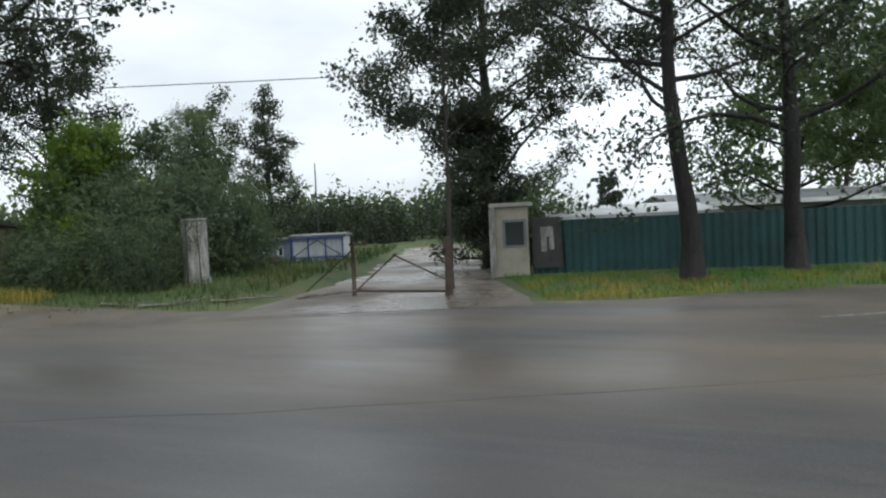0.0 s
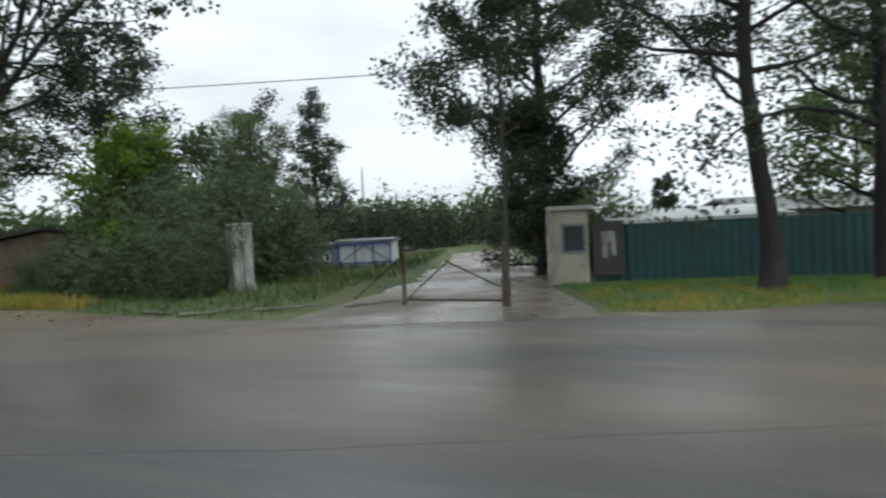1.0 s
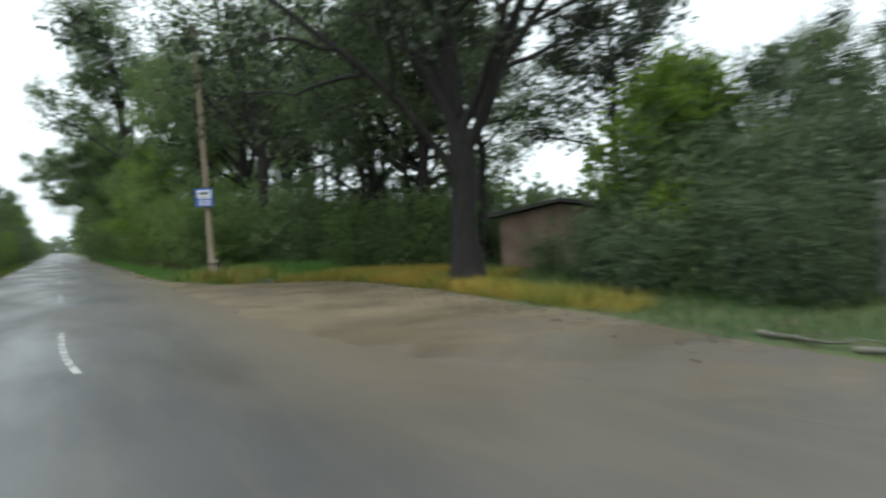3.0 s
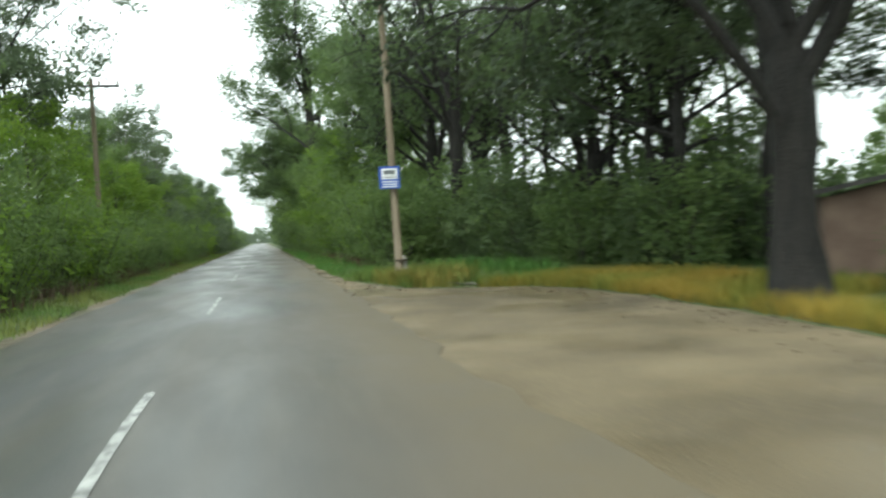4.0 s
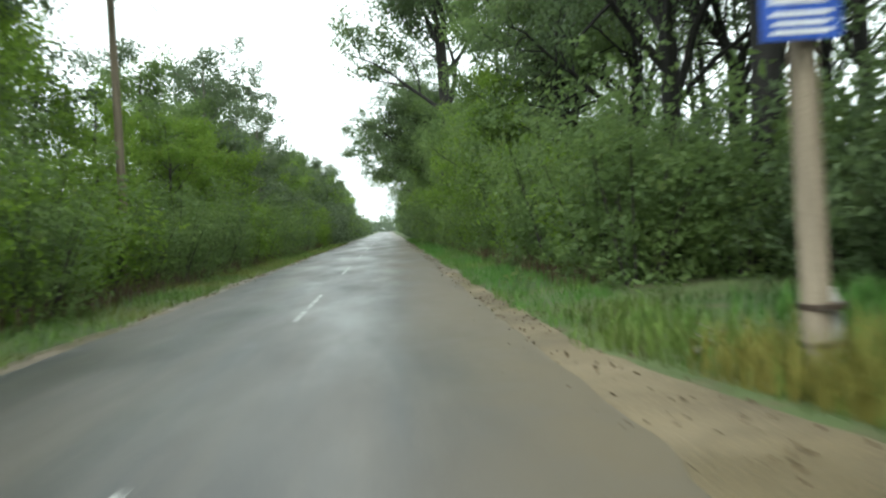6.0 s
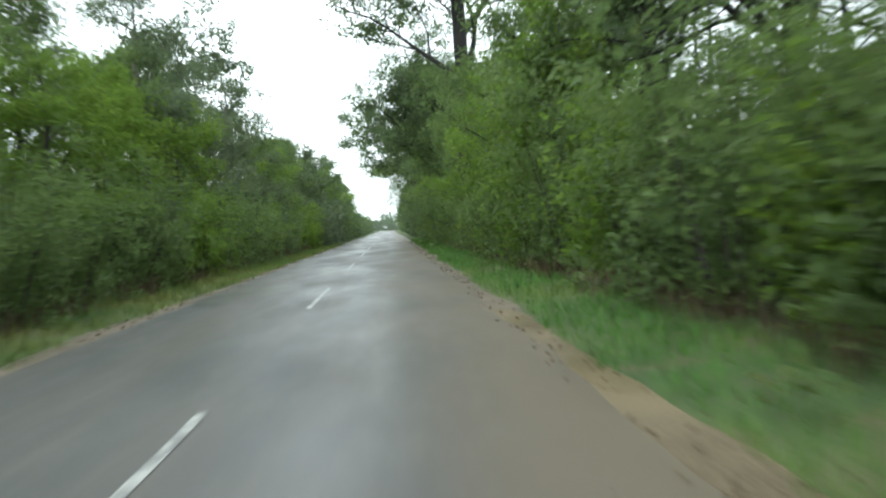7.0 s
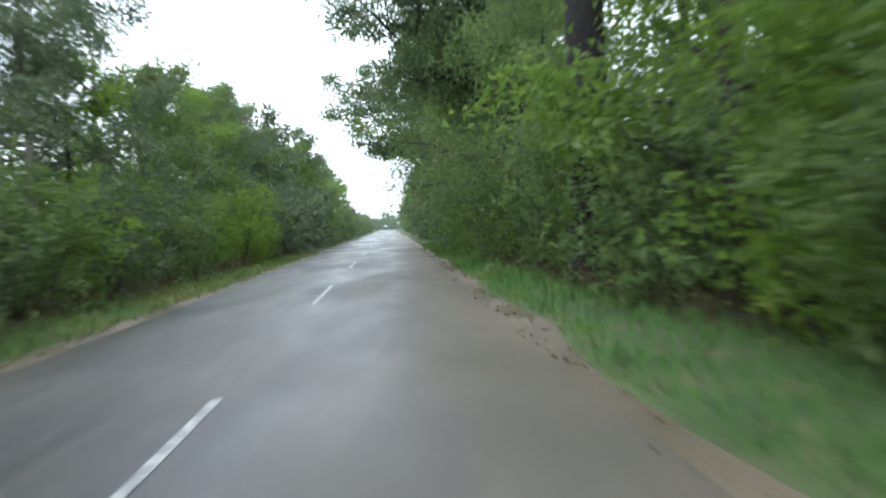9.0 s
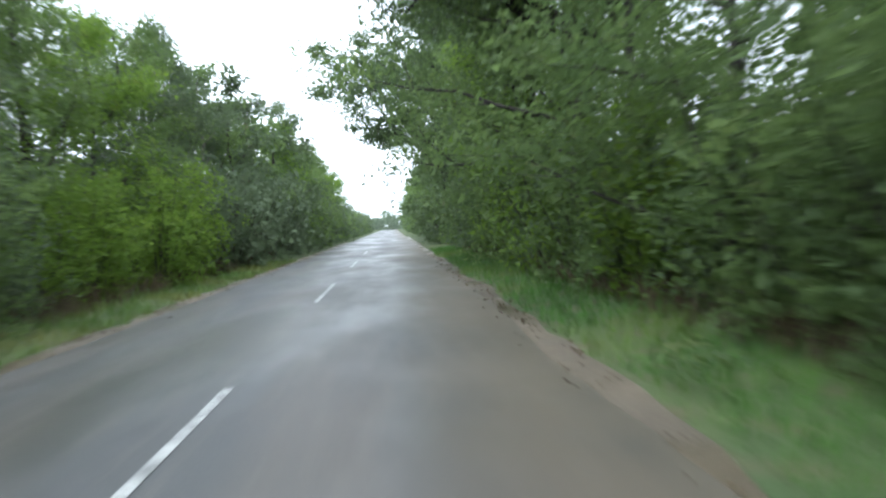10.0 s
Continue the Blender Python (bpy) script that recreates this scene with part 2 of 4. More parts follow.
def grass_material(name, a, b, c):
    m, n, l, p = shader(name)
    geo = n.new("ShaderNodeNewGeometry")
    col = mixed(n, l, geo.outputs["Random Per Island"], a, b)
    col = mixed(n, l, ranged(n, l, noise_of(n, l, 0.35, 4), 0.45, 0.62), col, c)
    l.new(col, p.inputs["Base Color"])
    p.inputs["Roughness"].default_value = 0.7
    p.inputs["Specular IOR Level"].default_value = 0.2
    return m


GRASS = grass_material("verge_grass", (0.050, 0.122, 0.022), (0.090, 0.190, 0.034), (0.118, 0.170, 0.036))
GRASS_DRY = grass_material("dry_grass", (0.130, 0.155, 0.028), (0.260, 0.235, 0.042), (0.330, 0.235, 0.045))
WEEDS = grass_material("rank_weeds", (0.10, 0.13, 0.03), (0.19, 0.19, 0.042), (0.24, 0.19, 0.045))
GRASS_OLIVE = grass_material("olive_verge_grass", (0.066, 0.122, 0.026), (0.115, 0.185, 0.038), (0.155, 0.165, 0.044))
GRASS_DULL = grass_material("dull_grass", (0.032, 0.066, 0.018), (0.060, 0.105, 0.026), (0.085, 0.098, 0.030))


# ---------------------------------------------------------------- mesh helpers
class Shape:
    """Collects vertices and faces for one mesh."""

    def __init__(self):
        self.v, self.f = [], []

    def add(self, verts, faces):
        k = len(self.v)
        self.v.extend([tuple(q) for q in verts])
        self.f.extend([tuple(i + k for i in face) for face in faces])
        return self

    def box(self, cx, cy, cz, sx, sy, sz, turn=0.0):
        c, s = math.cos(radians(turn)), math.sin(radians(turn))
        pts = []
        for z in (-0.5, 0.5):
            for x, y in ((-0.5, -0.5), (0.5, -0.5), (0.5, 0.5), (-0.5, 0.5)):
                px, py = x * sx, y * sy
                pts.append((cx + px * c - py * s, cy + px * s + py * c, cz + z * sz))
        return self.add(pts, [(3, 2, 1, 0), (4, 5, 6, 7), (0, 1, 5, 4), (1, 2, 6, 5), (2, 3, 7, 6), (3, 0, 4, 7)])

    def tube(self, pts, radii, sides=7, gnarl=0.0):
        pts = [Vector(q) for q in pts]
        verts, faces = [], []
        for i, q in enumerate(pts):
            d = (pts[min(i + 1, len(pts) - 1)] - pts[max(i - 1, 0)]).normalized()
            a = d.cross(Vector((0.31, 0.95, 0.05))).normalized()
            b = d.cross(a)
            for k in range(sides):
                w = 2 * math.pi * k / sides
                k_r = radii[i] * (1 + gnarl * noise.noise((2.2 * math.cos(w) + q.x, 2.2 * math.sin(w) + q.y, q.z * 0.9)))
                verts.append(q + (a * math.cos(w) + b * math.sin(w)) * k_r)
        for i in range(len(pts) - 1):
            for k in range(sides):
                k2 = (k + 1) % sides
                faces.append((i * sides + k, i * sides + k2, (i + 1) * sides + k2, (i + 1) * sides + k))
        faces.append(tuple(range(sides)))
        faces.append(tuple(reversed(range((len(pts) - 1) * sides, len(pts) * sides))))
        return self.add(verts, faces)

    def slab(self, xs, zs, holes, y0, y1):
        """An upright slab cut into cells by xs and zs, with the cells in holes left open."""
        w, h = len(xs), len(zs)
        verts = [(x, y, z) for y in (y0, y1) for z in zs for x in xs]
        idx = lambda s, i, j: s * w * h + j * w + i
        solid = lambda i, j: 0 <= i < w - 1 and 0 <= j < h - 1 and (i, j) not in holes
        faces = []
        for i in range(w - 1):
            for j in range(h - 1):
                if not solid(i, j):
                    continue
                faces.append((idx(0, i, j), idx(0, i + 1, j), idx(0, i + 1, j + 1), idx(0, i, j + 1)))
                faces.append((idx(1, i, j + 1), idx(1, i + 1, j + 1), idx(1, i + 1, j), idx(1, i, j)))
                for di, dj, a, b in ((-1, 0, (i, j), (i, j + 1)), (1, 0, (i + 1, j + 1), (i + 1, j)), (0, -1, (i + 1, j), (i, j)), (0, 1, (i, j + 1), (i + 1, j + 1))):
                    if not solid(i + di, j + dj):
                        faces.append((idx(0, *a), idx(0, *b), idx(1, *b), idx(1, *a)))
        return self.add(verts, faces)

    def mesh(self, name, material, smooth=False, bevel=0.0):
        me = bpy.data.meshes.new(name)
        me.from_pydata(self.v, [], self.f)
        if bevel:
            bm = bmesh.new()
            bm.from_mesh(me)
            bmesh.ops.bevel(bm, geom=bm.edges[:], offset=bevel, segments=2, affect="EDGES")
            bm.to_mesh(me)
            bm.free()
        me.materials.append(material)
        if smooth:
            me.polygons.foreach_set("use_smooth", [True] * len(me.polygons))
        me.update()
        return me


def part(name, shape, material, parent, label="", smooth=False, bevel=0.0):
    ob = new(name, shape.mesh(name, material, smooth, bevel))
    ob.parent = parent
    return tagged(ob, label)


def thing(name, m, label, category, group="", kind=""):
    ob = new(name)
    ob.empty_display_size = 0.2
    ob.matrix_world = m
    return tagged(ob, label, category, group, kind)


def structure(name, shape, material, label, category, smooth=False):
    ob = new(name, shape.mesh(name, material, smooth))
    return tagged(ob, label, category, kind="structure")


def right_edge(y):
    """Where the bare ground east of the road ends: a lay-by beside the bend, then a narrow muddy edge."""
    e = float(np.interp(y, (-60, -28, -25, -22.5, -17.5, -14, -10, -5.5, -1.6, 1, 2.6, 3.6, 4.6, 9, 24), (0, 9.4, 8.2, 7.7, 6.4, 6.9, 7.3, 7.7, 8.1, 7.7, 7.0, 5.6, 4.6, 3.65, 3.45)))
    return max(e, road_x(y) + 3.3) + ragged(y, 12.0, 0.22)


def ragged(y, seed, amount):
    return amount * (noise.noise((y * 0.23, seed, 0.0)) + 0.5 * noise.noise((y * 1.1, seed, 4.0)))


def ground_z(x, y):
    """Height of the meadow: level at the road, a low bank beside it."""
    c = road_x(y)
    if x > c:
        e = x - right_edge(y) - 0.1
        if y < -8 and on_track(x, y):
            e = 0.0
    else:
        e = c - 3.4 - x if y > -12 else 0.0
    e = max(0.0, min(e, 4.0))
    bank = 0.06 if x < c or y > -17 else max(0.012, 0.06 + 0.016 * (y + 17))
    return bank * e + 0.05 * noise.noise((x * 0.4, y * 0.4, 3.0)) * min(1.0, e / 2) - 0.035


def on_track(x, y):
    if x < 6:
        return False
    w = (x - 6.5) / 40
    cy = -21.2 + 15.0 * w + 3.0 * w * w
    return abs(y - cy) < 2.1 + 1.2 * max(0, 1 - 5 * w)


def road_x(y):
    """The road's centre line: straight, but bending away to the south-east."""
    return 0.0155 * (-8.0 - y) ** 2 if y < -8.0 else 0.0


# ---------------------------------------------------------------- ground and roads
def build_ground():
    s = Shape()
    xs = [-2500, -900, -300, -120, -60] + [-40 + 2 * i for i in range(10)] + [-20 + 0.8 * i for i in range(70)] + [36 + 4 * i for i in range(8)] + [80, 140, 300, 900, 2500]
    ys = [-2500, -900, -300, -120] + [-70 + 3 * i for i in range(10)] + [-40 + 0.8 * i for i in range(130)] + [64 + 4 * i for i in range(12)] + [120, 180, 260, 400, 900, 2500]
    verts = [(x, y, ground_z(x, y)) for y in ys for x in xs]
    w = len(xs)
    faces = [(j * w + i, j * w + i + 1, (j + 1) * w + i + 1, (j + 1) * w + i) for j in range(len(ys) - 1) for i in range(w - 1)]
    s.add(verts, faces)
    structure("ground", s, SOIL, "green meadow and woodland soil", "ground", True)


def strip(rows, z, name, material, label, category, crown=0.0):
    """A sheet between a left and a right border, rows of (left x, left y, right x, right y), with an edge that drops into the ground."""
    s = Shape()
    verts, faces = [], []
    n = 7
    for lx, ly, rx, ry in rows:
        verts.append((lx, ly, z - 0.12))
        for k in range(n):
            w = k / (n - 1)
            verts.append((lx + (rx - lx) * w, ly + (ry - ly) * w, z + crown * (1 - (2 * w - 1) ** 2)))
        verts.append((rx, ry, z - 0.12))
    m = n + 2
    for j in range(len(rows) - 1):
        for i in range(m - 1):
            faces.append((j * m + i, j * m + i + 1, (j + 1) * m + i + 1, (j + 1) * m + i))
    s.add(verts, faces)
    return structure(name, s, material, label, category)


def build_roads():
    rows = []
    y = -75.0
    while y < 420:
        c = road_x(y)
        slope = -0.031 * (-8.0 - y) if y < -8 else 0.0
        nx, ny = 1 / math.hypot(1, slope), -slope / math.hypot(1, slope)
        l, r = 2.75 + ragged(y, 1.0, 0.12), 3.1 + ragged(y, 7.0, 0.14 if y > 6 else 0.3)
        rows.append((c - l * nx, y - l * ny, c + r * nx, y + r * ny))
        y += 0.3 if y < 60 else 5.0
    strip(rows, 0.012, "road", ASPHALT, "wet grey asphalt road with patches and worn edges", "road", 0.03)
    rows = []
    for i in range(60):
        w = i / 59
        x, y = -60 + 61.5 * w, -58 + 35 * w
        half = 3.0 + 7.5 * max(0.0, (w - 0.78) / 0.22) ** 1.4
        rows.append((x - 0.48 * half, y + 0.88 * half, x + 0.48 * half, y - 0.88 * half))
    strip(rows, 0.009, "side_road", ASPHALT, "wet asphalt side road joining the main road", "road")
    # sandy lay-by on the far side
    rows = []
    for i in range(136):
        y = -33 + 0.42 * i
        rows.append((road_x(y) + 2.0, y, right_edge(y), y))
    strip(rows, -0.006, "dirt_pavement", SAND, "wet sandy lay-by beside the asphalt", "pavement")
    # pale track through the gate
    rows = []
    for i in range(50):
        w = 0.74 * i / 49
        x, y = 6.5 + 40 * w, -21.2 + 15.0 * w + 3.0 * w * w
        half = 1.75 + 0.9 * max(0, 1 - 5 * w) + ragged(x, 5.0, 0.25)
        rows.append((x - 0.35 * half, y + 0.93 * half, x + 0.35 * half, y - 0.93 * half))
    strip(rows, 0.0, "track", MUD, "pale wet dirt track leading through the gate", "road")
    # muddy edges along the straight
    for name, x0, x1, seed in (("verge_west", -3.2, -2.5, 3.0), ("verge_east", 2.9, 3.45, 9.0)):
        rows = []
        for i in range(160):
            y = (12 if x0 > 0 else -6) + 0.8 * i
            rows.append((x0 + (ragged(y, seed, 0.25) if x0 < 0 else 0), y, x1 + (ragged(y, seed, 0.25) if x0 > 0 else 0), y))
        strip(rows, -0.010, name, EDGE_MUD, "narrow muddy road edge with fallen leaves", "verge")
    # centre line
    for k in range(-3, 26):
        y0 = 0.9 + 12.0 * k
        if k == -2:
            continue
        if k == -3:
            y0 = -32.2
        s = Shape()
        verts, faces = [], []
        for i in range(7):
            y = y0 + 4.6 * i / 6
            c = road_x(y)
            wob = 0.01 * noise.noise((y, 0, 9))
            verts += [(c - 0.045 + wob, y, 0.0475), (c + 0.045 + wob, y, 0.0475)]
        faces = [(2 * i, 2 * i + 1, 2 * i + 3, 2 * i + 2) for i in range(6)]
        s.add(verts, faces)
        tagged(new("lane_marking", s.mesh("lane_marking", LINE_PAINT)), "worn white dash of the road's centre line", "lane marking", "centre line dashes", "structure")


build_ground()
build_roads()


# ---------------------------------------------------------------- trees and bushes
def leaf_cloud(name, centres, length, width, material, rng, droop=0.0, corners=4):
    """Many small pointed leaves, each a rhomb of its own, or a plain triangle where they are far."""
    n = len(centres)
    c = np.asarray(centres, dtype=float)
    u = rng.normal(size=(n, 3))
    u[:, 2] -= droop
    u /= np.linalg.norm(u, axis=1)[:, None]
    a = rng.normal(size=(n, 3))
    v = np.cross(u, a)
    v /= np.linalg.norm(v, axis=1)[:, None]
    size = rng.uniform(0.65, 1.35, size=(n, 1))
    verts = np.empty((n, corners, 3))
    if corners == 4:
        verts[:, 0] = c - u * size * length / 2
        verts[:, 1] = c + v * size * width / 2
        verts[:, 2] = c + u * size * length / 2
        verts[:, 3] = c - v * size * width / 2
    else:
        skew = rng.uniform(-0.5, 0.3, size=(n, 1))
        verts[:, 0] = c - u * size * length / 2
        verts[:, 1] = c + (v * width * 0.6 - u * length * skew * 0.5) * size
        verts[:, 2] = c + (u * length / 2 - v * width * 0.4) * size
    me = bpy.data.meshes.new(name)
    me.vertices.add(corners * n)
    me.vertices.foreach_set("co", verts.reshape(-1))
    me.loops.add(corners * n)
    me.loops.foreach_set("vertex_index", np.arange(corners * n, dtype=np.int32))
    me.polygons.add(n)
    me.polygons.foreach_set("loop_start", np.arange(0, corners * n, corners, dtype=np.int32))
    me.update(calc_edges=True)
    me.materials.append(material)
    return me


def in_ball(rng, a, b):
    """Random places in a ball, thicker towards its skin."""
    q = rng.normal(size=(a, b, 3))
    q /= np.linalg.norm(q, axis=2)[:, :, None]
    return q * rng.uniform(0.05, 1.0, size=(a, b, 1)) ** 0.5


def skeleton(rng, height, radius, fork, spread, limbs, lean=(0.0, 0.0), up=0.55, low=0.0):
    """Trunk, limbs and twigs as lines with radii, and the places where leaves grow."""
    lines, tips = [], []
    n = 15
    top = height * 0.86
    pts, rad = [], []
    for i in range(n):
        w = i / (n - 1)
        wob = 0.035 * height * w * math.sin(3.0 * w + rng.uniform(-0.2, 0.2))
        pts.append(Vector((lean[0] * height * w + wob * 0.5, lean[1] * height * w + wob * 0.4, top * w)))
        rad.append(radius * (1.45 if i == 0 else 1.08 if i == 1 else 1) * (1 - 0.80 * w))
        pts[-1] += Vector((rng.normal(), rng.normal(), 0)) * 0.10 * radius * min(i, 3)
    lines.append((pts, rad, 12))
    for k in range(limbs):
        w = fork + (0.97 - fork) * ((k + rng.uniform(0, 0.8)) / limbs)
        base = pts[0].lerp(pts[-1], w)
        i = min(n - 2, int(w * (n - 1)))
        base = pts[i].lerp(pts[i + 1], w * (n - 1) - i)
        ang = k * 2.4 + rng.uniform(-0.5, 0.5)
        reach = spread * (1.05 - 0.62 * max(0, (w - fork) / (1 - fork))) * rng.uniform(0.7, 1.1)
        d = Vector((math.cos(ang), math.sin(ang), up * rng.uniform(0.5, 1.5) - low))
        limb, lr = [base], [radius * 0.42 * (1 - 0.6 * w)]
        p = base.copy()
        for j in range(5):
            if p.z < 2.6 and d.z < 0.2 and height > 6:
                d.z = 0.2
            d = (d + Vector(rng.normal(size=3)) * 0.16 + Vector((0, 0, 0.05 - 0.08 * j * low))).normalized()
            p = p + d * reach / 5
            limb.append(p.copy())
            lr.append(lr[0] * (1 - 0.17 * (j + 1)))
        lines.append((limb, lr, 4))
        for j in range(2, 6):
            for _ in range(1 + (j > 3)):
                d2 = (d + Vector(rng.normal(size=3)) * 0.75).normalized()
                q0 = limb[j]
                ln = reach * rng.uniform(0.18, 0.36)
                q1 = q0 + d2 * ln * 0.5 + Vector((0, 0, 0.05))
                q2 = q0 + d2 * ln + Vector((0, 0, -0.1 * ln))
                lines.append(([q0, q2], [lr[j] * 0.5, 0.006], 3))
                tips += [q1, q2]
        tips += limb[3:]
    tips += pts[-2:]
    return lines, tips


def make_tree(name, seed, height, radius, fork, spread, limbs, leaves, leaf, material, bark, label, category="tree",
              clump=0.5, lean=(0.0, 0.0), up=0.55, low=0.0, aspect=0.55, droop=0.0, stems=(), corners=4):
    rng = np.random.default_rng(seed)
    lines, tips = skeleton(rng, height, radius, fork, spread, limbs, lean, up, low)
    for more in stems:
        l2, t2 = skeleton(rng, height * 0.9, radius * 0.72, fork, spread * 0.8, limbs // 2, more, up, low)
        lines, tips = lines + l2, tips + t2
    wood = Shape()
    for pts, rad, sides in lines:
        wood.tube(pts, rad, sides, 0.35 if sides > 6 else 0.0)
    root = thing(name, Matrix.Identity(4), label, category)
    part("trunk" if category == "tree" else "stem", wood, bark, root, smooth=True)
    t = np.array([tuple(q) for q in tips])
    per = max(1, leaves // len(t))
    size = clump * rng.uniform(0.55, 1.3, size=(len(t), 1, 1))
    cen = (t[:, None, :] + in_ball(rng, len(t), per) * size * np.array((1.1, 1.1, 0.8))).reshape(-1, 3)
    cen[:, 2] = np.maximum(cen[:, 2], 0.06)
    me = leaf_cloud("crown", cen, leaf, leaf * aspect, material, rng, droop, corners)
    ob = new("crown" if category == "tree" else "foliage", me)
    ob.parent = root
    return root


def fork_out(rng, base, heading, length, radius, level, lines, tips, rise, floor):
    """One branch and all that grows from it, three levels deep."""
    n = (8, 6, 4)[level]
    pts, rad, d = [base], [radius], heading.normalized()
    for j in range(n):
        d = (d + Vector(rng.normal(size=3)) * (0.13, 0.19, 0.24)[level] + Vector((0, 0, rise))).normalized()
        if pts[-1].z < floor and d.z < 0.3:
            d = Vector((d.x, d.y, 0.3)).normalized()
        pts.append(pts[-1] + d * length / n)
        rad.append(max(0.005, radius * (1 - 0.8 * (j + 1) / n)))
    lines.append((pts, rad, (9, 5, 3)[level]))
    if level == 2:
        tips.extend(pts[2:])
        return
    kids = (8, 5)[level]
    for k in range(kids):
        w = 0.24 + 0.76 * (k + rng.random()) / kids
        i = min(n - 1, int(w * n))
        start = pts[i].lerp(pts[i + 1], w * n - i)
        along = (pts[i + 1] - pts[i]).normalized()
        side = along.cross(Vector(rng.normal(size=3))).normalized()
        fork_out(rng, start, along * 0.55 + side * rng.uniform(0.6, 1.0), length * rng.uniform(0.30, 0.52) * (1.15 - 0.4 * w),
                 rad[i] * 0.62, level + 1, lines, tips, rise * 0.4, floor)
    tips.append(pts[-1])


def make_oak(name, seed, height, radius, bole, spread, leaders, leaves, leaf, material, bark, label, clump=0.6, tilt=(0.0, 0.0),
             low=0.35, aspect=0.6, corners=4, floor=4.0):
    """A broad tree: a short stout trunk that forks into leaders, wide crown of leaf clumps with gaps."""
    rng = np.random.default_rng(seed)
    lines, tips = [], []
    pts = [Vector((tilt[0] * z + 0.03 * math.sin(2 * z), tilt[1] * z + 0.03 * math.cos(2 * z), z)) for z in np.linspace(0, bole, 7)]
    crotch = pts[-1] + Vector((0, 0, 1.6 * radius))
    lines.append((pts + [crotch], [radius * v for v in (1.5, 1.16, 1.03, 1.0, 0.98, 0.98, 0.92, 0.4)], 14))
    for k in range(leaders):
        ang = k * 2.4 + rng.uniform(-0.4, 0.4)
        steep = (1.0, low, 0.75, low, 0.5)[k % 5] * rng.uniform(0.85, 1.15)
        heading = Vector((math.cos(ang) * (1.1 - steep) + tilt[0], math.sin(ang) * (1.1 - steep) + tilt[1], 0.25 + steep))
        reach = (height - bole) * steep + spread * max(0.0, 1.1 - steep)
        start = pts[6 - (k % 3)] if k else pts[-1]
        fork_out(rng, start, heading, reach, radius * rng.uniform(0.34, 0.5), 0, lines, tips, 0.02 + 0.05 * steep, floor)
    wood = Shape()
    for q, rad, sides in lines:
        wood.tube(q, rad, sides, 0.3 if sides > 8 else 0.0)
    root = thing(name, Matrix.Identity(4), label, "tree")
    part("trunk", wood, bark, root, smooth=True)
    t = np.array([tuple(q) for q in tips])
    per = max(1, leaves // len(t))
    size = clump * rng.uniform(0.5, 1.3, size=(len(t), 1, 1))
    cen = (t[:, None, :] + in_ball(rng, len(t), per) * size * np.array((1.1, 1.1, 0.7))).reshape(-1, 3)
    ob = new("crown", leaf_cloud("crown", cen, leaf, leaf * aspect, material, rng, 0.2, corners))
    ob.parent = root
    return root


def make_bush(name, seed, height, spread, leaves, leaf, material, label, aspect=0.5, clump=0.4, corners=4):
    """Many thin stems from the ground with leaves all the way down."""
    rng = np.random.default_rng(seed)
    wood, tips = Shape(), []
    for k in range(11):
        ang, out = rng.uniform(0, 6.28), rng.uniform(0.2, 1.0) * spread
        h = height * (1 - 0.35 * (out / spread) ** 2) * rng.uniform(0.7, 1.05)
        p0 = Vector((math.cos(ang) * out * 0.25, math.sin(ang) * out * 0.25, -0.05))
        p1 = Vector((math.cos(ang) * out * 0.6, math.sin(ang) * out * 0.6, h * 0.5))
        p2 = Vector((math.cos(ang) * out, math.sin(ang) * out, h))
        wood.tube([p0, p1, p2], [0.035, 0.022, 0.006], 5)
        for w in (0.12, 0.25, 0.38, 0.5, 0.62, 0.74, 0.86, 0.97):
            q = p0.lerp(p1, w * 2) if w < 0.5 else p1.lerp(p2, w * 2 - 1)
            for _ in range(2):
                tips.append(q + Vector(rng.normal(size=3)) * 0.32 * spread * Vector((1, 1, 0.5)).length / 1.5)
    root = thing(name, Matrix.Identity(4), label, "bush")
    part("stem", wood, BARK, root, smooth=True)
    t = np.array([tuple(q) for q in tips])
    per = leaves // len(t)
    size = clump * rng.uniform(0.6, 1.3, size=(len(t), 1, 1))
    cen = (t[:, None, :] + in_ball(rng, len(t), per) * size * 1.05).reshape(-1, 3)
    cen[:, 2] = np.abs(cen[:, 2]) + 0.03
    ob = new("foliage", leaf_cloud("foliage", cen, leaf, leaf * aspect, material, rng, 0.0, corners))
    ob.parent = root
    return root


def put(root, x, y, turn=0.0, scale=1.0, stretch=1.0):
    """Stand a thing on the meadow."""
    root.matrix_basis = Matrix.Translation((x, y, ground_z(x, y) - 0.03)) @ Matrix.Rotation(turn, 4, "Z") @ Matrix.Diagonal((scale, scale, scale * stretch, 1))
    return root


def plant(kind, x, y, turn, scale, group, label="", stretch=1.0):
    ob = copy_thing(kind, Matrix.Identity(4))
    put(ob, x, y, turn, scale, stretch)
    tagged(ob, label, group=group)
    return ob


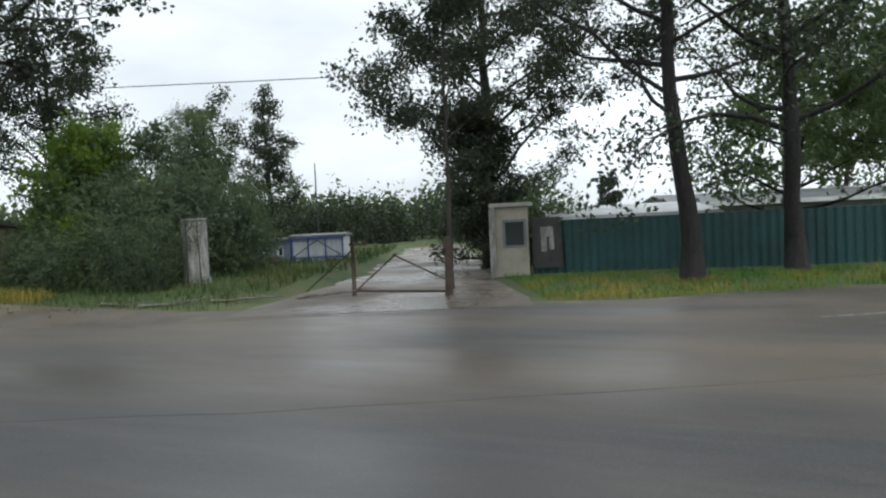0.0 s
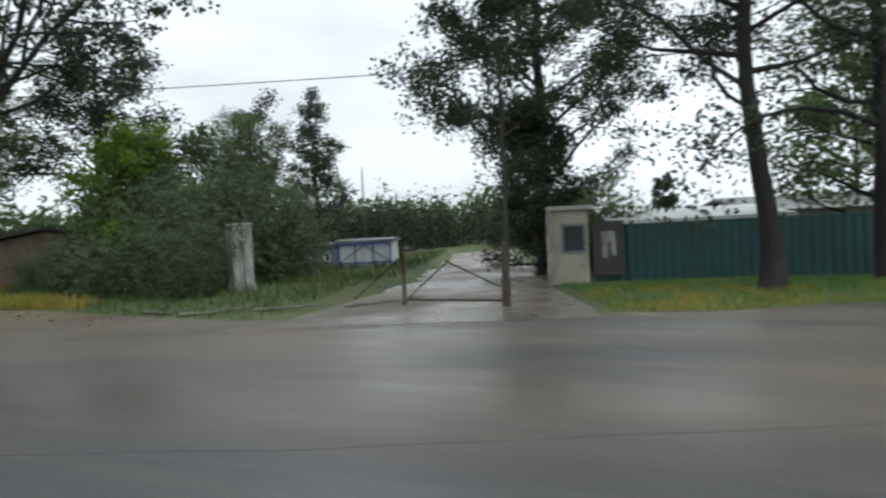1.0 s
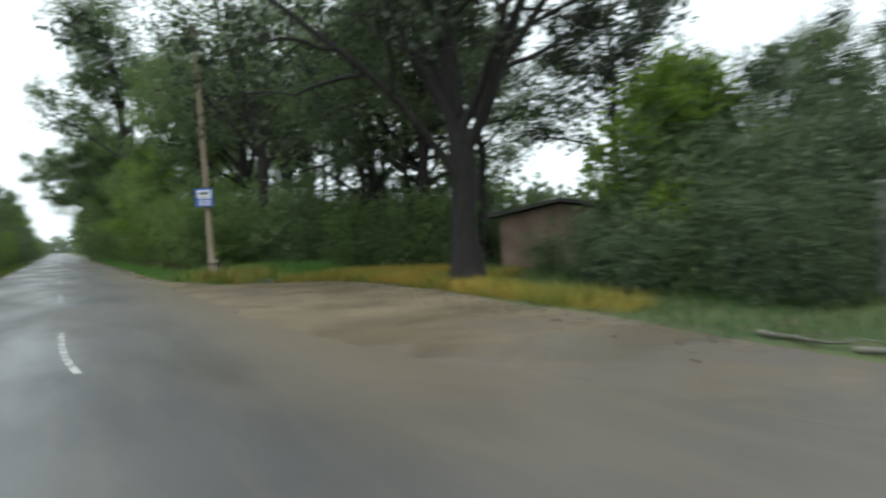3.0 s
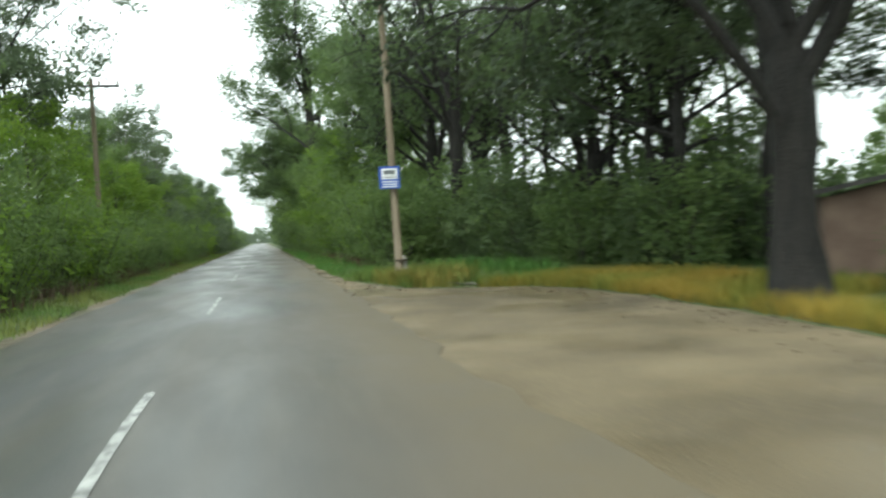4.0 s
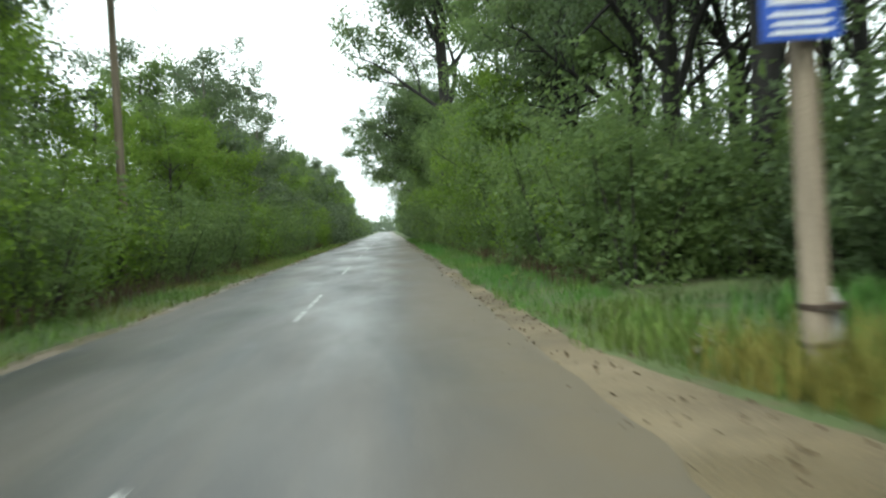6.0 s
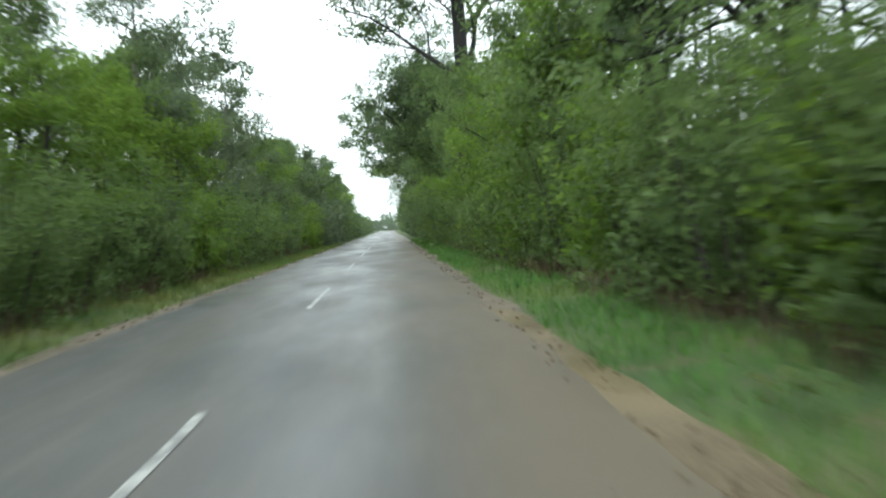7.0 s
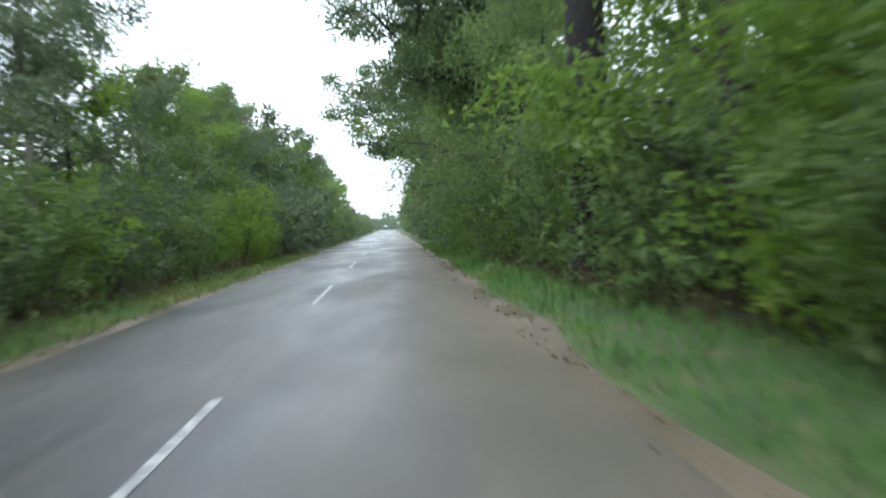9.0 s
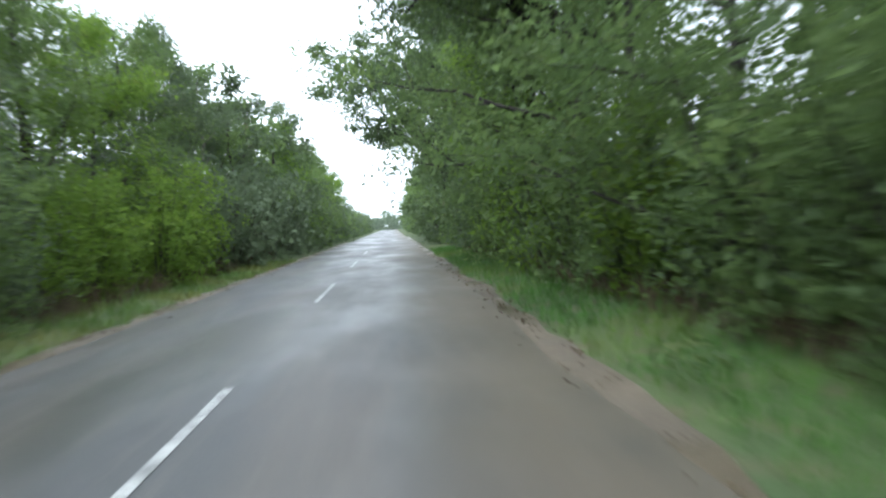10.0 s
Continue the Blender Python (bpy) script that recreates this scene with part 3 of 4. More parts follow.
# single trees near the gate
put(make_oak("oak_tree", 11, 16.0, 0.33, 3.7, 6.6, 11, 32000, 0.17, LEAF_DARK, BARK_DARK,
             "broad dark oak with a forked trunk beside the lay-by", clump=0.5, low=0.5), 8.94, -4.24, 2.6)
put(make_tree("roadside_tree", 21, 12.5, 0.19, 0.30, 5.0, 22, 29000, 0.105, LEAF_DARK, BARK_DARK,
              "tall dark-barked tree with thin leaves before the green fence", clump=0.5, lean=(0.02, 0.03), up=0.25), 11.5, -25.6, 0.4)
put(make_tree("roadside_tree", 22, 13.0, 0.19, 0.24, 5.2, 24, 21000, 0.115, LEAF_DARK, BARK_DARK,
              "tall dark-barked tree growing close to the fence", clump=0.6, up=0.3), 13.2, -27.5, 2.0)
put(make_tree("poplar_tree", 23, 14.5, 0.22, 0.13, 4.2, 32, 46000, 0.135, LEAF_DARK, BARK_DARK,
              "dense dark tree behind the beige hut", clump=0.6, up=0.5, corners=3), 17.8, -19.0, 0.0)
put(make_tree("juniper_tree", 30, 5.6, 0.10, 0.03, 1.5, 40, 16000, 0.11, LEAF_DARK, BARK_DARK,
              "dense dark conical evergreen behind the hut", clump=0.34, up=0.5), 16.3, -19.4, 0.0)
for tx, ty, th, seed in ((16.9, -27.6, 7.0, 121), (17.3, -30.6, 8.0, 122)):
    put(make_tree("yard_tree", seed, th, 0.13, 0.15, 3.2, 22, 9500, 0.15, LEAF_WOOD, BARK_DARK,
                  "loose grey-green tree between the fence and the shed", clump=0.6, up=0.2), tx, ty, seed)
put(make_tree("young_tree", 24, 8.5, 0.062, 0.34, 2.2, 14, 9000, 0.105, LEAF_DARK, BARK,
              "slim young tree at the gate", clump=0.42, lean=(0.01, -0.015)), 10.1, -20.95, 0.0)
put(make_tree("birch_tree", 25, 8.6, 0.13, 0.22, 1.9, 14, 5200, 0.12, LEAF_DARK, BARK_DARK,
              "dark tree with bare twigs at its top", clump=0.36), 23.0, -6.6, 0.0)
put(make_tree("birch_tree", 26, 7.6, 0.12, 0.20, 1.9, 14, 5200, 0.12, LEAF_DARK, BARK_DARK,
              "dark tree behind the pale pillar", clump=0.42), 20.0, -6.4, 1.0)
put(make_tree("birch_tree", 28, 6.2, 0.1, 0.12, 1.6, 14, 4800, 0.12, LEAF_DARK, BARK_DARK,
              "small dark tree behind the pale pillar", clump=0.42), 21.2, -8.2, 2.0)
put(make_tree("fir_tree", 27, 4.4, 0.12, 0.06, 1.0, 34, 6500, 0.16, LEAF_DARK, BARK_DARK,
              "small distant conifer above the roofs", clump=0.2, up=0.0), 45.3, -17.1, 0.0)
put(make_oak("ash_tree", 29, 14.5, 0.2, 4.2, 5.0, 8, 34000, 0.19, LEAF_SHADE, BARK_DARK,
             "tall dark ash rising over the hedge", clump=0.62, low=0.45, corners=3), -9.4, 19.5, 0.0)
put(make_oak("ash_tree", 33, 15.0, 0.2, 6.0, 2.0, 7, 15000, 0.2, LEAF_GREY, BARK,
             "tall slender tree with thin pale leaves above the hedge", clump=0.5, low=0.7, floor=6.0), -12.2, 58.0, 1.0)

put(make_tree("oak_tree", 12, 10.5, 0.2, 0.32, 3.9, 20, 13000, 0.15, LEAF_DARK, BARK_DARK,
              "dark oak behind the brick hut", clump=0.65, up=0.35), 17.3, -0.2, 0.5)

# kinds that repeat
tree_kinds = [
    make_tree("hedge_tree", 31, 10.0, 0.14, 0.10, 3.4, 18, 8000, 0.175, LEAF_GREEN, BARK, "leafy green tree beside the road", clump=0.66, corners=3),
    make_tree("hedge_tree", 32, 9.0, 0.13, 0.10, 3.1, 18, 8000, 0.17, LEAF_LIME, BARK, "bright yellow-green tree beside the road", clump=0.66, corners=3),
    make_tree("hedge_tree", 33, 11.0, 0.15, 0.12, 3.4, 18, 8000, 0.165, LEAF_GREY, BARK_PALE, "grey-green tree beside the road", clump=0.62, corners=3),
    make_tree("wood_tree", 34, 14.0, 0.2, 0.16, 4.9, 22, 14500, 0.175, LEAF_GREEN, BARK, "tall green tree at the wood's edge", clump=0.85, up=0.4, corners=3),
    make_tree("wood_tree", 35, 14.5, 0.2, 0.16, 4.8, 22, 14500, 0.17, LEAF_WOOD, BARK, "tall dark tree at the wood's edge", clump=0.85, up=0.4, corners=3),
    make_tree("thin_tree", 36, 14.5, 0.17, 0.28, 4.0, 20, 4600, 0.145, LEAF_WOOD, BARK_DARK, "thin tree with sparse leaves and dark bare branches", clump=0.5, up=0.6, corners=3),
]
far_kinds = [
    make_tree("hedge_tree", 51, 10.0, 0.14, 0.10, 3.4, 12, 1900, 0.42, LEAF_GREEN, BARK, "leafy green tree farther along the road", clump=0.8, corners=3),
    make_tree("hedge_tree", 52, 9.5, 0.14, 0.10, 3.3, 12, 1900, 0.42, LEAF_LIME, BARK, "pale green tree farther along the road", clump=0.8, corners=3),
    make_tree("hedge_tree", 53, 11.0, 0.14, 0.10, 3.4, 12, 1900, 0.42, LEAF_GREY, BARK, "grey-green tree farther along the road", clump=0.8, corners=3),
    make_tree("wood_tree", 54, 14.0, 0.2, 0.14, 4.9, 14, 2600, 0.46, LEAF_GREEN, BARK, "tall green tree farther along the road", clump=1.0, up=0.4, corners=3),
    make_tree("wood_tree", 55, 14.0, 0.2, 0.14, 4.8, 14, 2600, 0.46, LEAF_WOOD, BARK, "tall dark tree farther along the road", clump=1.0, up=0.4, corners=3),
]
bush_kinds = [
    make_bush("hedge_bush", 41, 3.4, 1.6, 2600, 0.205, LEAF_GREEN, "dense green bush beside the road", corners=3),
    make_bush("hedge_bush", 42, 3.8, 1.6, 2600, 0.205, LEAF_LIME, "bright green bush beside the road", corners=3),
    make_bush("hedge_bush", 43, 3.0, 1.6, 2600, 0.195, LEAF_GREY, "grey-green bush beside the road", corners=3),
    make_bush("hedge_bush", 44, 3.2, 1.6, 2600, 0.205, LEAF_WOOD, "dark green bush under the trees", corners=3),
    make_bush("hedge_bush", 46, 4.4, 1.8, 5000, 0.16, LEAF_GREEN, "tall dense green bush at the wood's edge", corners=3),
    make_bush("hedge_bush", 47, 4.2, 1.8, 5000, 0.16, LEAF_GREY, "tall grey-green bush at the wood's edge", corners=3),
    make_bush("hedge_bush", 45, 3.3, 1.6, 3400, 0.165, LEAF_SHADE, "shadowy grey-green bush near the gate", corners=3),
]
far_bushes = [
    make_bush("hedge_bush", 61, 3.4, 1.7, 1100, 0.32, LEAF_GREEN, "green bush farther along the road", corners=3),
    make_bush("hedge_bush", 62, 3.6, 1.7, 1100, 0.32, LEAF_GREY, "grey-green bush farther along the road", corners=3),
    make_bush("hedge_bush", 63, 3.2, 1.7, 1100, 0.32, LEAF_WOOD, "dark bush farther along the road", corners=3),
]
used = set()


def set_kind(kind, x, y, turn, scale, group, stretch=1.0):
    """The first of a kind is moved to its place, later ones are copies."""
    if kind.name not in used:
        used.add(kind.name)
        tagged(kind, group=group)
        return put(kind, x, y, turn, scale, stretch)
    return plant(kind, x, y, turn, scale, group, stretch=stretch)


rnd = random.Random(5)


def row(kinds, pick, x0, wide, y0, y1, step, sizes, group, opening=0.0, swap=(-1, -1, 0.0)):
    """A row of plants along the road; opening: how fast they thin out; swap: one kind gives way to another up to some y."""
    y = y0
    while y < y1:
        k = rnd.choice(pick)
        set_kind(kinds[swap[1] if k == swap[0] and y < swap[2] else k], x0 + rnd.random() * wide, y, rnd.random() * 6.28, rnd.uniform(*sizes), group)
        y += rnd.uniform(*step) * (1 + opening * (y - y0))
    return y


# hedge and trees west of the straight
row(bush_kinds, (4, 4, 1, 4, 5, 1), -5.9, 0.8, 1.0, 34, (1.5, 2.0), (0.68, 0.85), "bushes along the west side of the road")
row(bush_kinds, (4, 5, 1, 5, 4), -5.8, 0.8, 34, 76, (1.6, 2.1), (0.65, 0.85), "bushes along the west side of the road")
row(tree_kinds, (0, 0, 1, 2, 2), -8.6, 1.4, 2.0, 84, (2.6, 3.6), (0.72, 0.95), "trees along the west side of the road", swap=(2, 1, 37.0))
for lx, ly, ls in ((-7.3, 39.5, 1.05), (-9.3, 33.5, 0.95), (-7.6, 48.5, 0.98), (-7.4, 54.5, 1.0), (-9.6, 57.2, 0.85)):
    set_kind(tree_kinds[2], lx, ly, ly, ls, "trees along the west side of the road")
for lx, ly, ls in ((-6.8, 30.5, 0.74), (-6.7, 34.2, 0.76), (-6.8, 38.0, 0.82), (-6.9, 42.2, 0.82), (-7.4, 70.0, 1.0)):
    set_kind(tree_kinds[1], lx, ly, ly, ls, "trees along the west side of the road")
for lx, ly, ls in ((-7.2, 65.5, 0.9), (-8.0, 74.0, 1.0), (-8.3, 79.0, 1.05), (-8.1, 84.5, 1.08), (-8.0, 90.5, 1.0)):
    set_kind(tree_kinds[0], lx, ly, ly, ls, "trees along the west side of the road")
set_kind(tree_kinds[4], -5.8, 95.0, 1.0, 0.75, "trees along the west side of the road")
row(far_kinds, (0, 0, 1, 2), -7.2, 1.0, 86, 150, (3.6, 4.6), (0.85, 1.0), "trees along the west side of the road", 0.004)
row(far_kinds, (1, 1, 0), -8.0, 1.5, 152, 300, (4.6, 6.0), (0.42, 0.55), "trees along the west side of the road", 0.004)
row(far_bushes, (0, 1, 1), -5.6, 0.7, 77, 230, (2.4, 3.2), (1.0, 1.3), "bushes along the west side of the road", 0.006)
# wood east of the straight
row(bush_kinds, (4, 4, 1), 6.0, 0.8, 15.5, 33, (1.5, 2.0), (0.8, 1.1), "bushes along the east side of the road")
row(bush_kinds, (0, 4, 1, 5, 1), 5.6, 0.7, 33, 76, (1.4, 1.9), (0.7, 1.05), "bushes along the east side of the road")
row(tree_kinds, (3, 3, 0, 1, 1, 4), 6.0, 1.2, 33, 84, (3.2, 4.2), (0.85, 1.05), "trees along the east side of the road")
put(make_oak("oak_tree", 14, 15.0, 0.3, 6.2, 6.0, 9, 40000, 0.19, LEAF_WOOD, BARK_DARK,
             "leafy oak whose crown hangs over the road", clump=0.7, low=0.4, floor=7.0, corners=3), 6.6, 66.0, 0.9)
put(make_oak("oak_tree", 16, 19.0, 0.36, 6.8, 9.0, 10, 46000, 0.30, LEAF_WOOD, BARK_DARK,
             "great leafy oak that reaches far over the road", clump=1.0, low=0.28, floor=8.5, corners=3), 5.8, 104.0, 0.4)
set_kind(tree_kinds[1], 6.4, 34.5, 1.0, 0.74, "trees along the east side of the road")
set_kind(tree_kinds[4], 6.3, 71.0, 0.6, 1.1, "trees along the east side of the road")
put(make_oak("oak_tree", 13, 23.0, 0.36, 13.0, 6.4, 9, 24000, 0.26, LEAF_WOOD, BARK_DARK,
             "tall oak whose high boughs reach over the road", clump=0.9, low=0.5, floor=15.5, corners=3), 5.6, 50.0, 2.5)
row(far_kinds, (3, 4, 3, 0), 7.6, 1.0, 87, 270, (3.6, 4.6), (0.85, 1.0), "trees along the east side of the road", 0.004)
row(far_bushes, (0, 2, 1), 5.9, 0.7, 77, 230, (2.4, 3.2), (1.0, 1.3), "bushes along the east side of the road", 0.006)
row(bush_kinds, (0, 3, 0), 8.6, 1.6, 10, 32, (1.9, 2.5), (1.0, 1.3), "bushes inside the wood")
row(far_bushes, (0, 1, 0), 8.6, 2.0, 33, 86, (1.9, 2.5), (1.0, 1.35), "bushes inside the wood")
row(far_bushes, (2, 0, 1), -10.5, 1.5, 4, 86, (2.6, 3.2), (1.0, 1.35), "bushes behind the hedge")
for bx, by, bs in ((7.4, 16.2, 0.85), (8.6, 17.5, 0.9), (9.8, 15.0, 0.95), (7.0, 19.0, 0.85)):
    set_kind(bush_kinds[0], bx, by, bx + by, bs, "bushes along the east side of the road")
# second row of the wood, and behind the lay-by
for i in range(16):
    if i in (1, 2):
        continue
    k = tree_kinds[5] if i < 6 else rnd.choice((far_kinds[3], tree_kinds[5]))
    if i < 9:
        k = tree_kinds[5]
    set_kind(k, 12.0 + rnd.random() * 2.5 + 0.1 * i, 1.0 + 4.3 * i + rnd.random(), rnd.random() * 6.28, rnd.uniform(0.85, 1.05), "trees of the wood")
for i in range(6):
    set_kind(tree_kinds[5], 10.0 + 2.2 * rnd.random(), 4.0 + 2.9 * i, rnd.random() * 6.28, rnd.uniform(0.85, 1.1), "trees of the wood")
for i in range(12):
    set_kind(bush_kinds[rnd.choice((0, 0, 3))], 7.4 + 0.3 * i + rnd.random(), 15.5 - 1.25 * i + rnd.random() * 0.5, rnd.random() * 6.28, rnd.uniform(0.58, 0.82), "bushes behind the lay-by")
for i in range(9):
    set_kind(bush_kinds[rnd.choice((0, 0, 3))], 9.8 + 0.3 * i + rnd.random(), 14.0 - 1.6 * i + rnd.random() * 0.5, rnd.random() * 6.28, rnd.uniform(0.75, 0.95) if i < 4 else 0.55, "bushes behind the lay-by")
set_kind(tree_kinds[1], 14.2, -6.6, 2.0, 0.62, "trees behind the lay-by")
set_kind(bush_kinds[3], 17.4, -21.0, 2.0, 0.75, "bushes behind the hut")
set_kind(bush_kinds[3], 18.6, -20.2, 1.0, 0.8, "bushes behind the hut")
for i in range(6):
    set_kind(bush_kinds[rnd.choice((6, 6, 3, 6))], 11.2 + rnd.random() * 1.6, -13.6 + 1.15 * i, rnd.random() * 6.28, rnd.uniform(0.75, 1.05), "bushes north of the gate")
set_kind(bush_kinds[6], 9.2, -12.9, 1.0, 0.5, "bushes north of the gate")
set_kind(bush_kinds[6], 12.0, -9.0, 2.0, 0.95, "bushes north of the gate")
for i in range(6):
    set_kind(tree_kinds[(5, 5, 5, 5, 5, 5)[i]], 14.6 + 0.7 * i + rnd.random(), -10.2 + 0.9 * i, rnd.random() * 6.28, (0.40, 0.42, 0.44, 0.40, 0.46, 0.42)[i], "trees north of the gate")
for bx, by, bs in ((12.6, 4.6, 0.75), (14.2, 3.6, 0.8), (16.0, 2.2, 0.75)):
    set_kind(far_bushes[2], bx, by, bx, bs, "bushes behind the lay-by")
for i in range(6):
    set_kind(bush_kinds[(6, 3, 6)[i % 3]], 9.5 + 0.12 * i + 0.5 * rnd.random(), -13.2 + 0.8 * i, rnd.random() * 6.28, rnd.uniform(0.30, 0.44), "low shrubs along the lay-by")
for bx, by, bs in ((9.3, -10.3, 0.5), (9.5, -11.3, 0.58), (9.6, -12.2, 0.6), (9.5, -13.1, 0.56), (9.2, -13.7, 0.36),
                   (10.6, -11.4, 0.85), (11.3, -12.2, 1.0), (13.3, -12.7, 0.85)):
    set_kind(bush_kinds[6 if by < -11.8 else (3, 6, 2)[int(7 * bx) % 3]], bx, by, 3 * bx + by, bs, "shadowy shrubs along the lay-by")
put(make_tree("small_tree", 145, 4.9, 0.07, 0.10, 2.2, 18, 5600, 0.15, LEAF_LIME, BARK_DARK,
              "small yellow-green tree behind the shrubs", clump=0.5, up=0.5), 11.9, -8.4, 0.5)
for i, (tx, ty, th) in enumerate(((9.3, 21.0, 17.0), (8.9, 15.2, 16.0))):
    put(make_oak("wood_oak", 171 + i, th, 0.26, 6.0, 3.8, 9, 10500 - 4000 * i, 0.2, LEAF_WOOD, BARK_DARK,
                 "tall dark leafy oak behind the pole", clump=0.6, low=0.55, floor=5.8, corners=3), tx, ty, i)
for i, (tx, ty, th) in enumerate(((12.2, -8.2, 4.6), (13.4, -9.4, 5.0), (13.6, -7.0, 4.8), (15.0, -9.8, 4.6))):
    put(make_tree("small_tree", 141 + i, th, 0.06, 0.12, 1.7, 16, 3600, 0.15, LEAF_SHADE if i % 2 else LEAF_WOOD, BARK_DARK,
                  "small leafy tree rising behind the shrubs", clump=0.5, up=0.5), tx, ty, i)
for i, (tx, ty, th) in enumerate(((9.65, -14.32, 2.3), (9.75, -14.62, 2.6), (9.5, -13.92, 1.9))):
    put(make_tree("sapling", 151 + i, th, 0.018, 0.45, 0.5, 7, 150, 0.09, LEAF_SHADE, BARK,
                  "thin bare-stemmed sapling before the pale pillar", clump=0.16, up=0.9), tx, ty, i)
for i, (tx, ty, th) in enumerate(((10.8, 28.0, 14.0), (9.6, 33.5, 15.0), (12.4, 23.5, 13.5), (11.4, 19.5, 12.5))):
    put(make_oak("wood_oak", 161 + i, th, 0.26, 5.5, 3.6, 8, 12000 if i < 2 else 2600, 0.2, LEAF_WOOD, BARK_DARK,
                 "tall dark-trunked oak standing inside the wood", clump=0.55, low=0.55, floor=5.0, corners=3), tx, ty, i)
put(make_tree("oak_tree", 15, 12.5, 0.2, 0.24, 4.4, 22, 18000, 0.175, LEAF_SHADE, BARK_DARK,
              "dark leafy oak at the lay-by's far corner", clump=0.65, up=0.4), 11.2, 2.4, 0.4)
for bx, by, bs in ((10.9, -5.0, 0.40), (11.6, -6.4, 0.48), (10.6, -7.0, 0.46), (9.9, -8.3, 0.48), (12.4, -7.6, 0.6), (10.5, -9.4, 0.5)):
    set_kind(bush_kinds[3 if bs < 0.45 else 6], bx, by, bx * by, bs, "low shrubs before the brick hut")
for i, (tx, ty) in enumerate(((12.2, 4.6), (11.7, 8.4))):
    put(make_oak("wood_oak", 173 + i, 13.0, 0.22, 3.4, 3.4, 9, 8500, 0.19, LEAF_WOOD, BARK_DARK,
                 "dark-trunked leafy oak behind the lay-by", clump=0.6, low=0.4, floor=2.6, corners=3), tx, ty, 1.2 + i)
for bx, by, bs in ((13.6, 3.2, 1.3), (13.4, 6.2, 1.4), (12.8, 9.6, 1.35), (13.4, 12.6, 1.35)):
    set_kind(bush_kinds[3], bx, by, bx, bs, "bushes inside the wood")
set_kind(tree_kinds[5], 15.6, 13.4, 1.0, 1.05, "trees of the wood")
set_kind(tree_kinds[4], 18.4, 10.6, 2.0, 0.9, "trees of the wood")
set_kind(far_kinds[1], 20.5, 15.0, 1.0, 0.62, "trees behind the lay-by")
set_kind(far_kinds[0], 24.5, 9.0, 2.0, 0.55, "trees behind the lay-by")
for tx, ty, th, seed in ((8.6, 31.5, 15.0, 131), (7.0, 36.6, 15.5, 132)):
    put(make_tree("wood_tree", seed, th, 0.2, 0.2, 4.4, 24, 22000, 0.17, LEAF_GREEN, BARK_DARK,
                  "tall green leafy tree at the wood's corner", clump=0.75, up=0.4, corners=3), tx, ty, seed)
# behind the fence
for i in range(14):
    set_kind(far_kinds[(4, 4, 3, 4)[i % 4]], 30 + 1.6 * i + 2 * rnd.random(), -27.5 - 2.4 * i, rnd.random() * 6.28, rnd.uniform(0.55, 0.85), "trees behind the fence")


def far_wood(name, arcs, n, leaf, material, label, seed):
    """A distant belt of wood: uneven domes of leaves, one after another."""
    rng = np.random.default_rng(seed)
    cen = []
    for cx, cy, rad, a0, a1, low, high in arcs:
        a = a0
        while a < a1:
            d = rad + rng.uniform(-4, 6)
            h = rng.uniform(low, high)
            w = h * rng.uniform(0.45, 0.7)
            x, y = cx + d * math.cos(radians(a)), cy + d * math.sin(radians(a))
            q = rng.normal(size=(n, 3))
            q /= np.linalg.norm(q, axis=1)[:, None]
            q *= rng.uniform(0.55, 1.0, size=(n, 1)) * (1 + 0.25 * rng.normal(size=(n, 1)) * 0.4)
            q[:, 2] = np.abs(q[:, 2])
            lump = 1 + 0.25 * np.sin(5 * q[:, :1] + a) * np.cos(4 * q[:, 1:2] - a)
            cen.append(q * np.array((w, w, h)) * lump + np.array((x, y, 0.1)))
            a += math.degrees(w * 1.15 / rad)
    me = leaf_cloud(name, np.concatenate(cen), leaf, leaf * 0.6, material, rng, 0.0, 3)
    tagged(new(name, me), label, "wood", kind="stuff")


far_wood("far_wood", ((-4, -27, 49, 19, 44, 2.6, 4.2),), 3000, 0.21, LEAF_DARK, "dark scrub at the end of the dirt track", 84)
far_wood("far_wood", ((-4, -27, 66, 18, 62, 3.4, 5.6), (-4, -27, 66, -48, -8, 3.4, 5.6)), 1100, 0.62, LEAF_WOOD, "dark belt of wood beyond the gate and the sheds", 81)
# these two belts glow faintly, haze put into their leaf material
far_wood("far_wood", ((0, 0, 300, 58, 88.0, 8, 12), (0, 0, 340, 87.0, 93.0, 5, 8), (0, 0, 310, 92.5, 122, 8, 12)), 800, 1.2, LEAF_FAR_HAZE, "distant wood around the end of the road, paled by a painted haze glow", 82)
far_wood("far_wood", ((0, 0, 110, 125, 290, 7, 11),), 300, 1.2, LEAF_FAR_HAZE, "distant wood west of the road", 83)
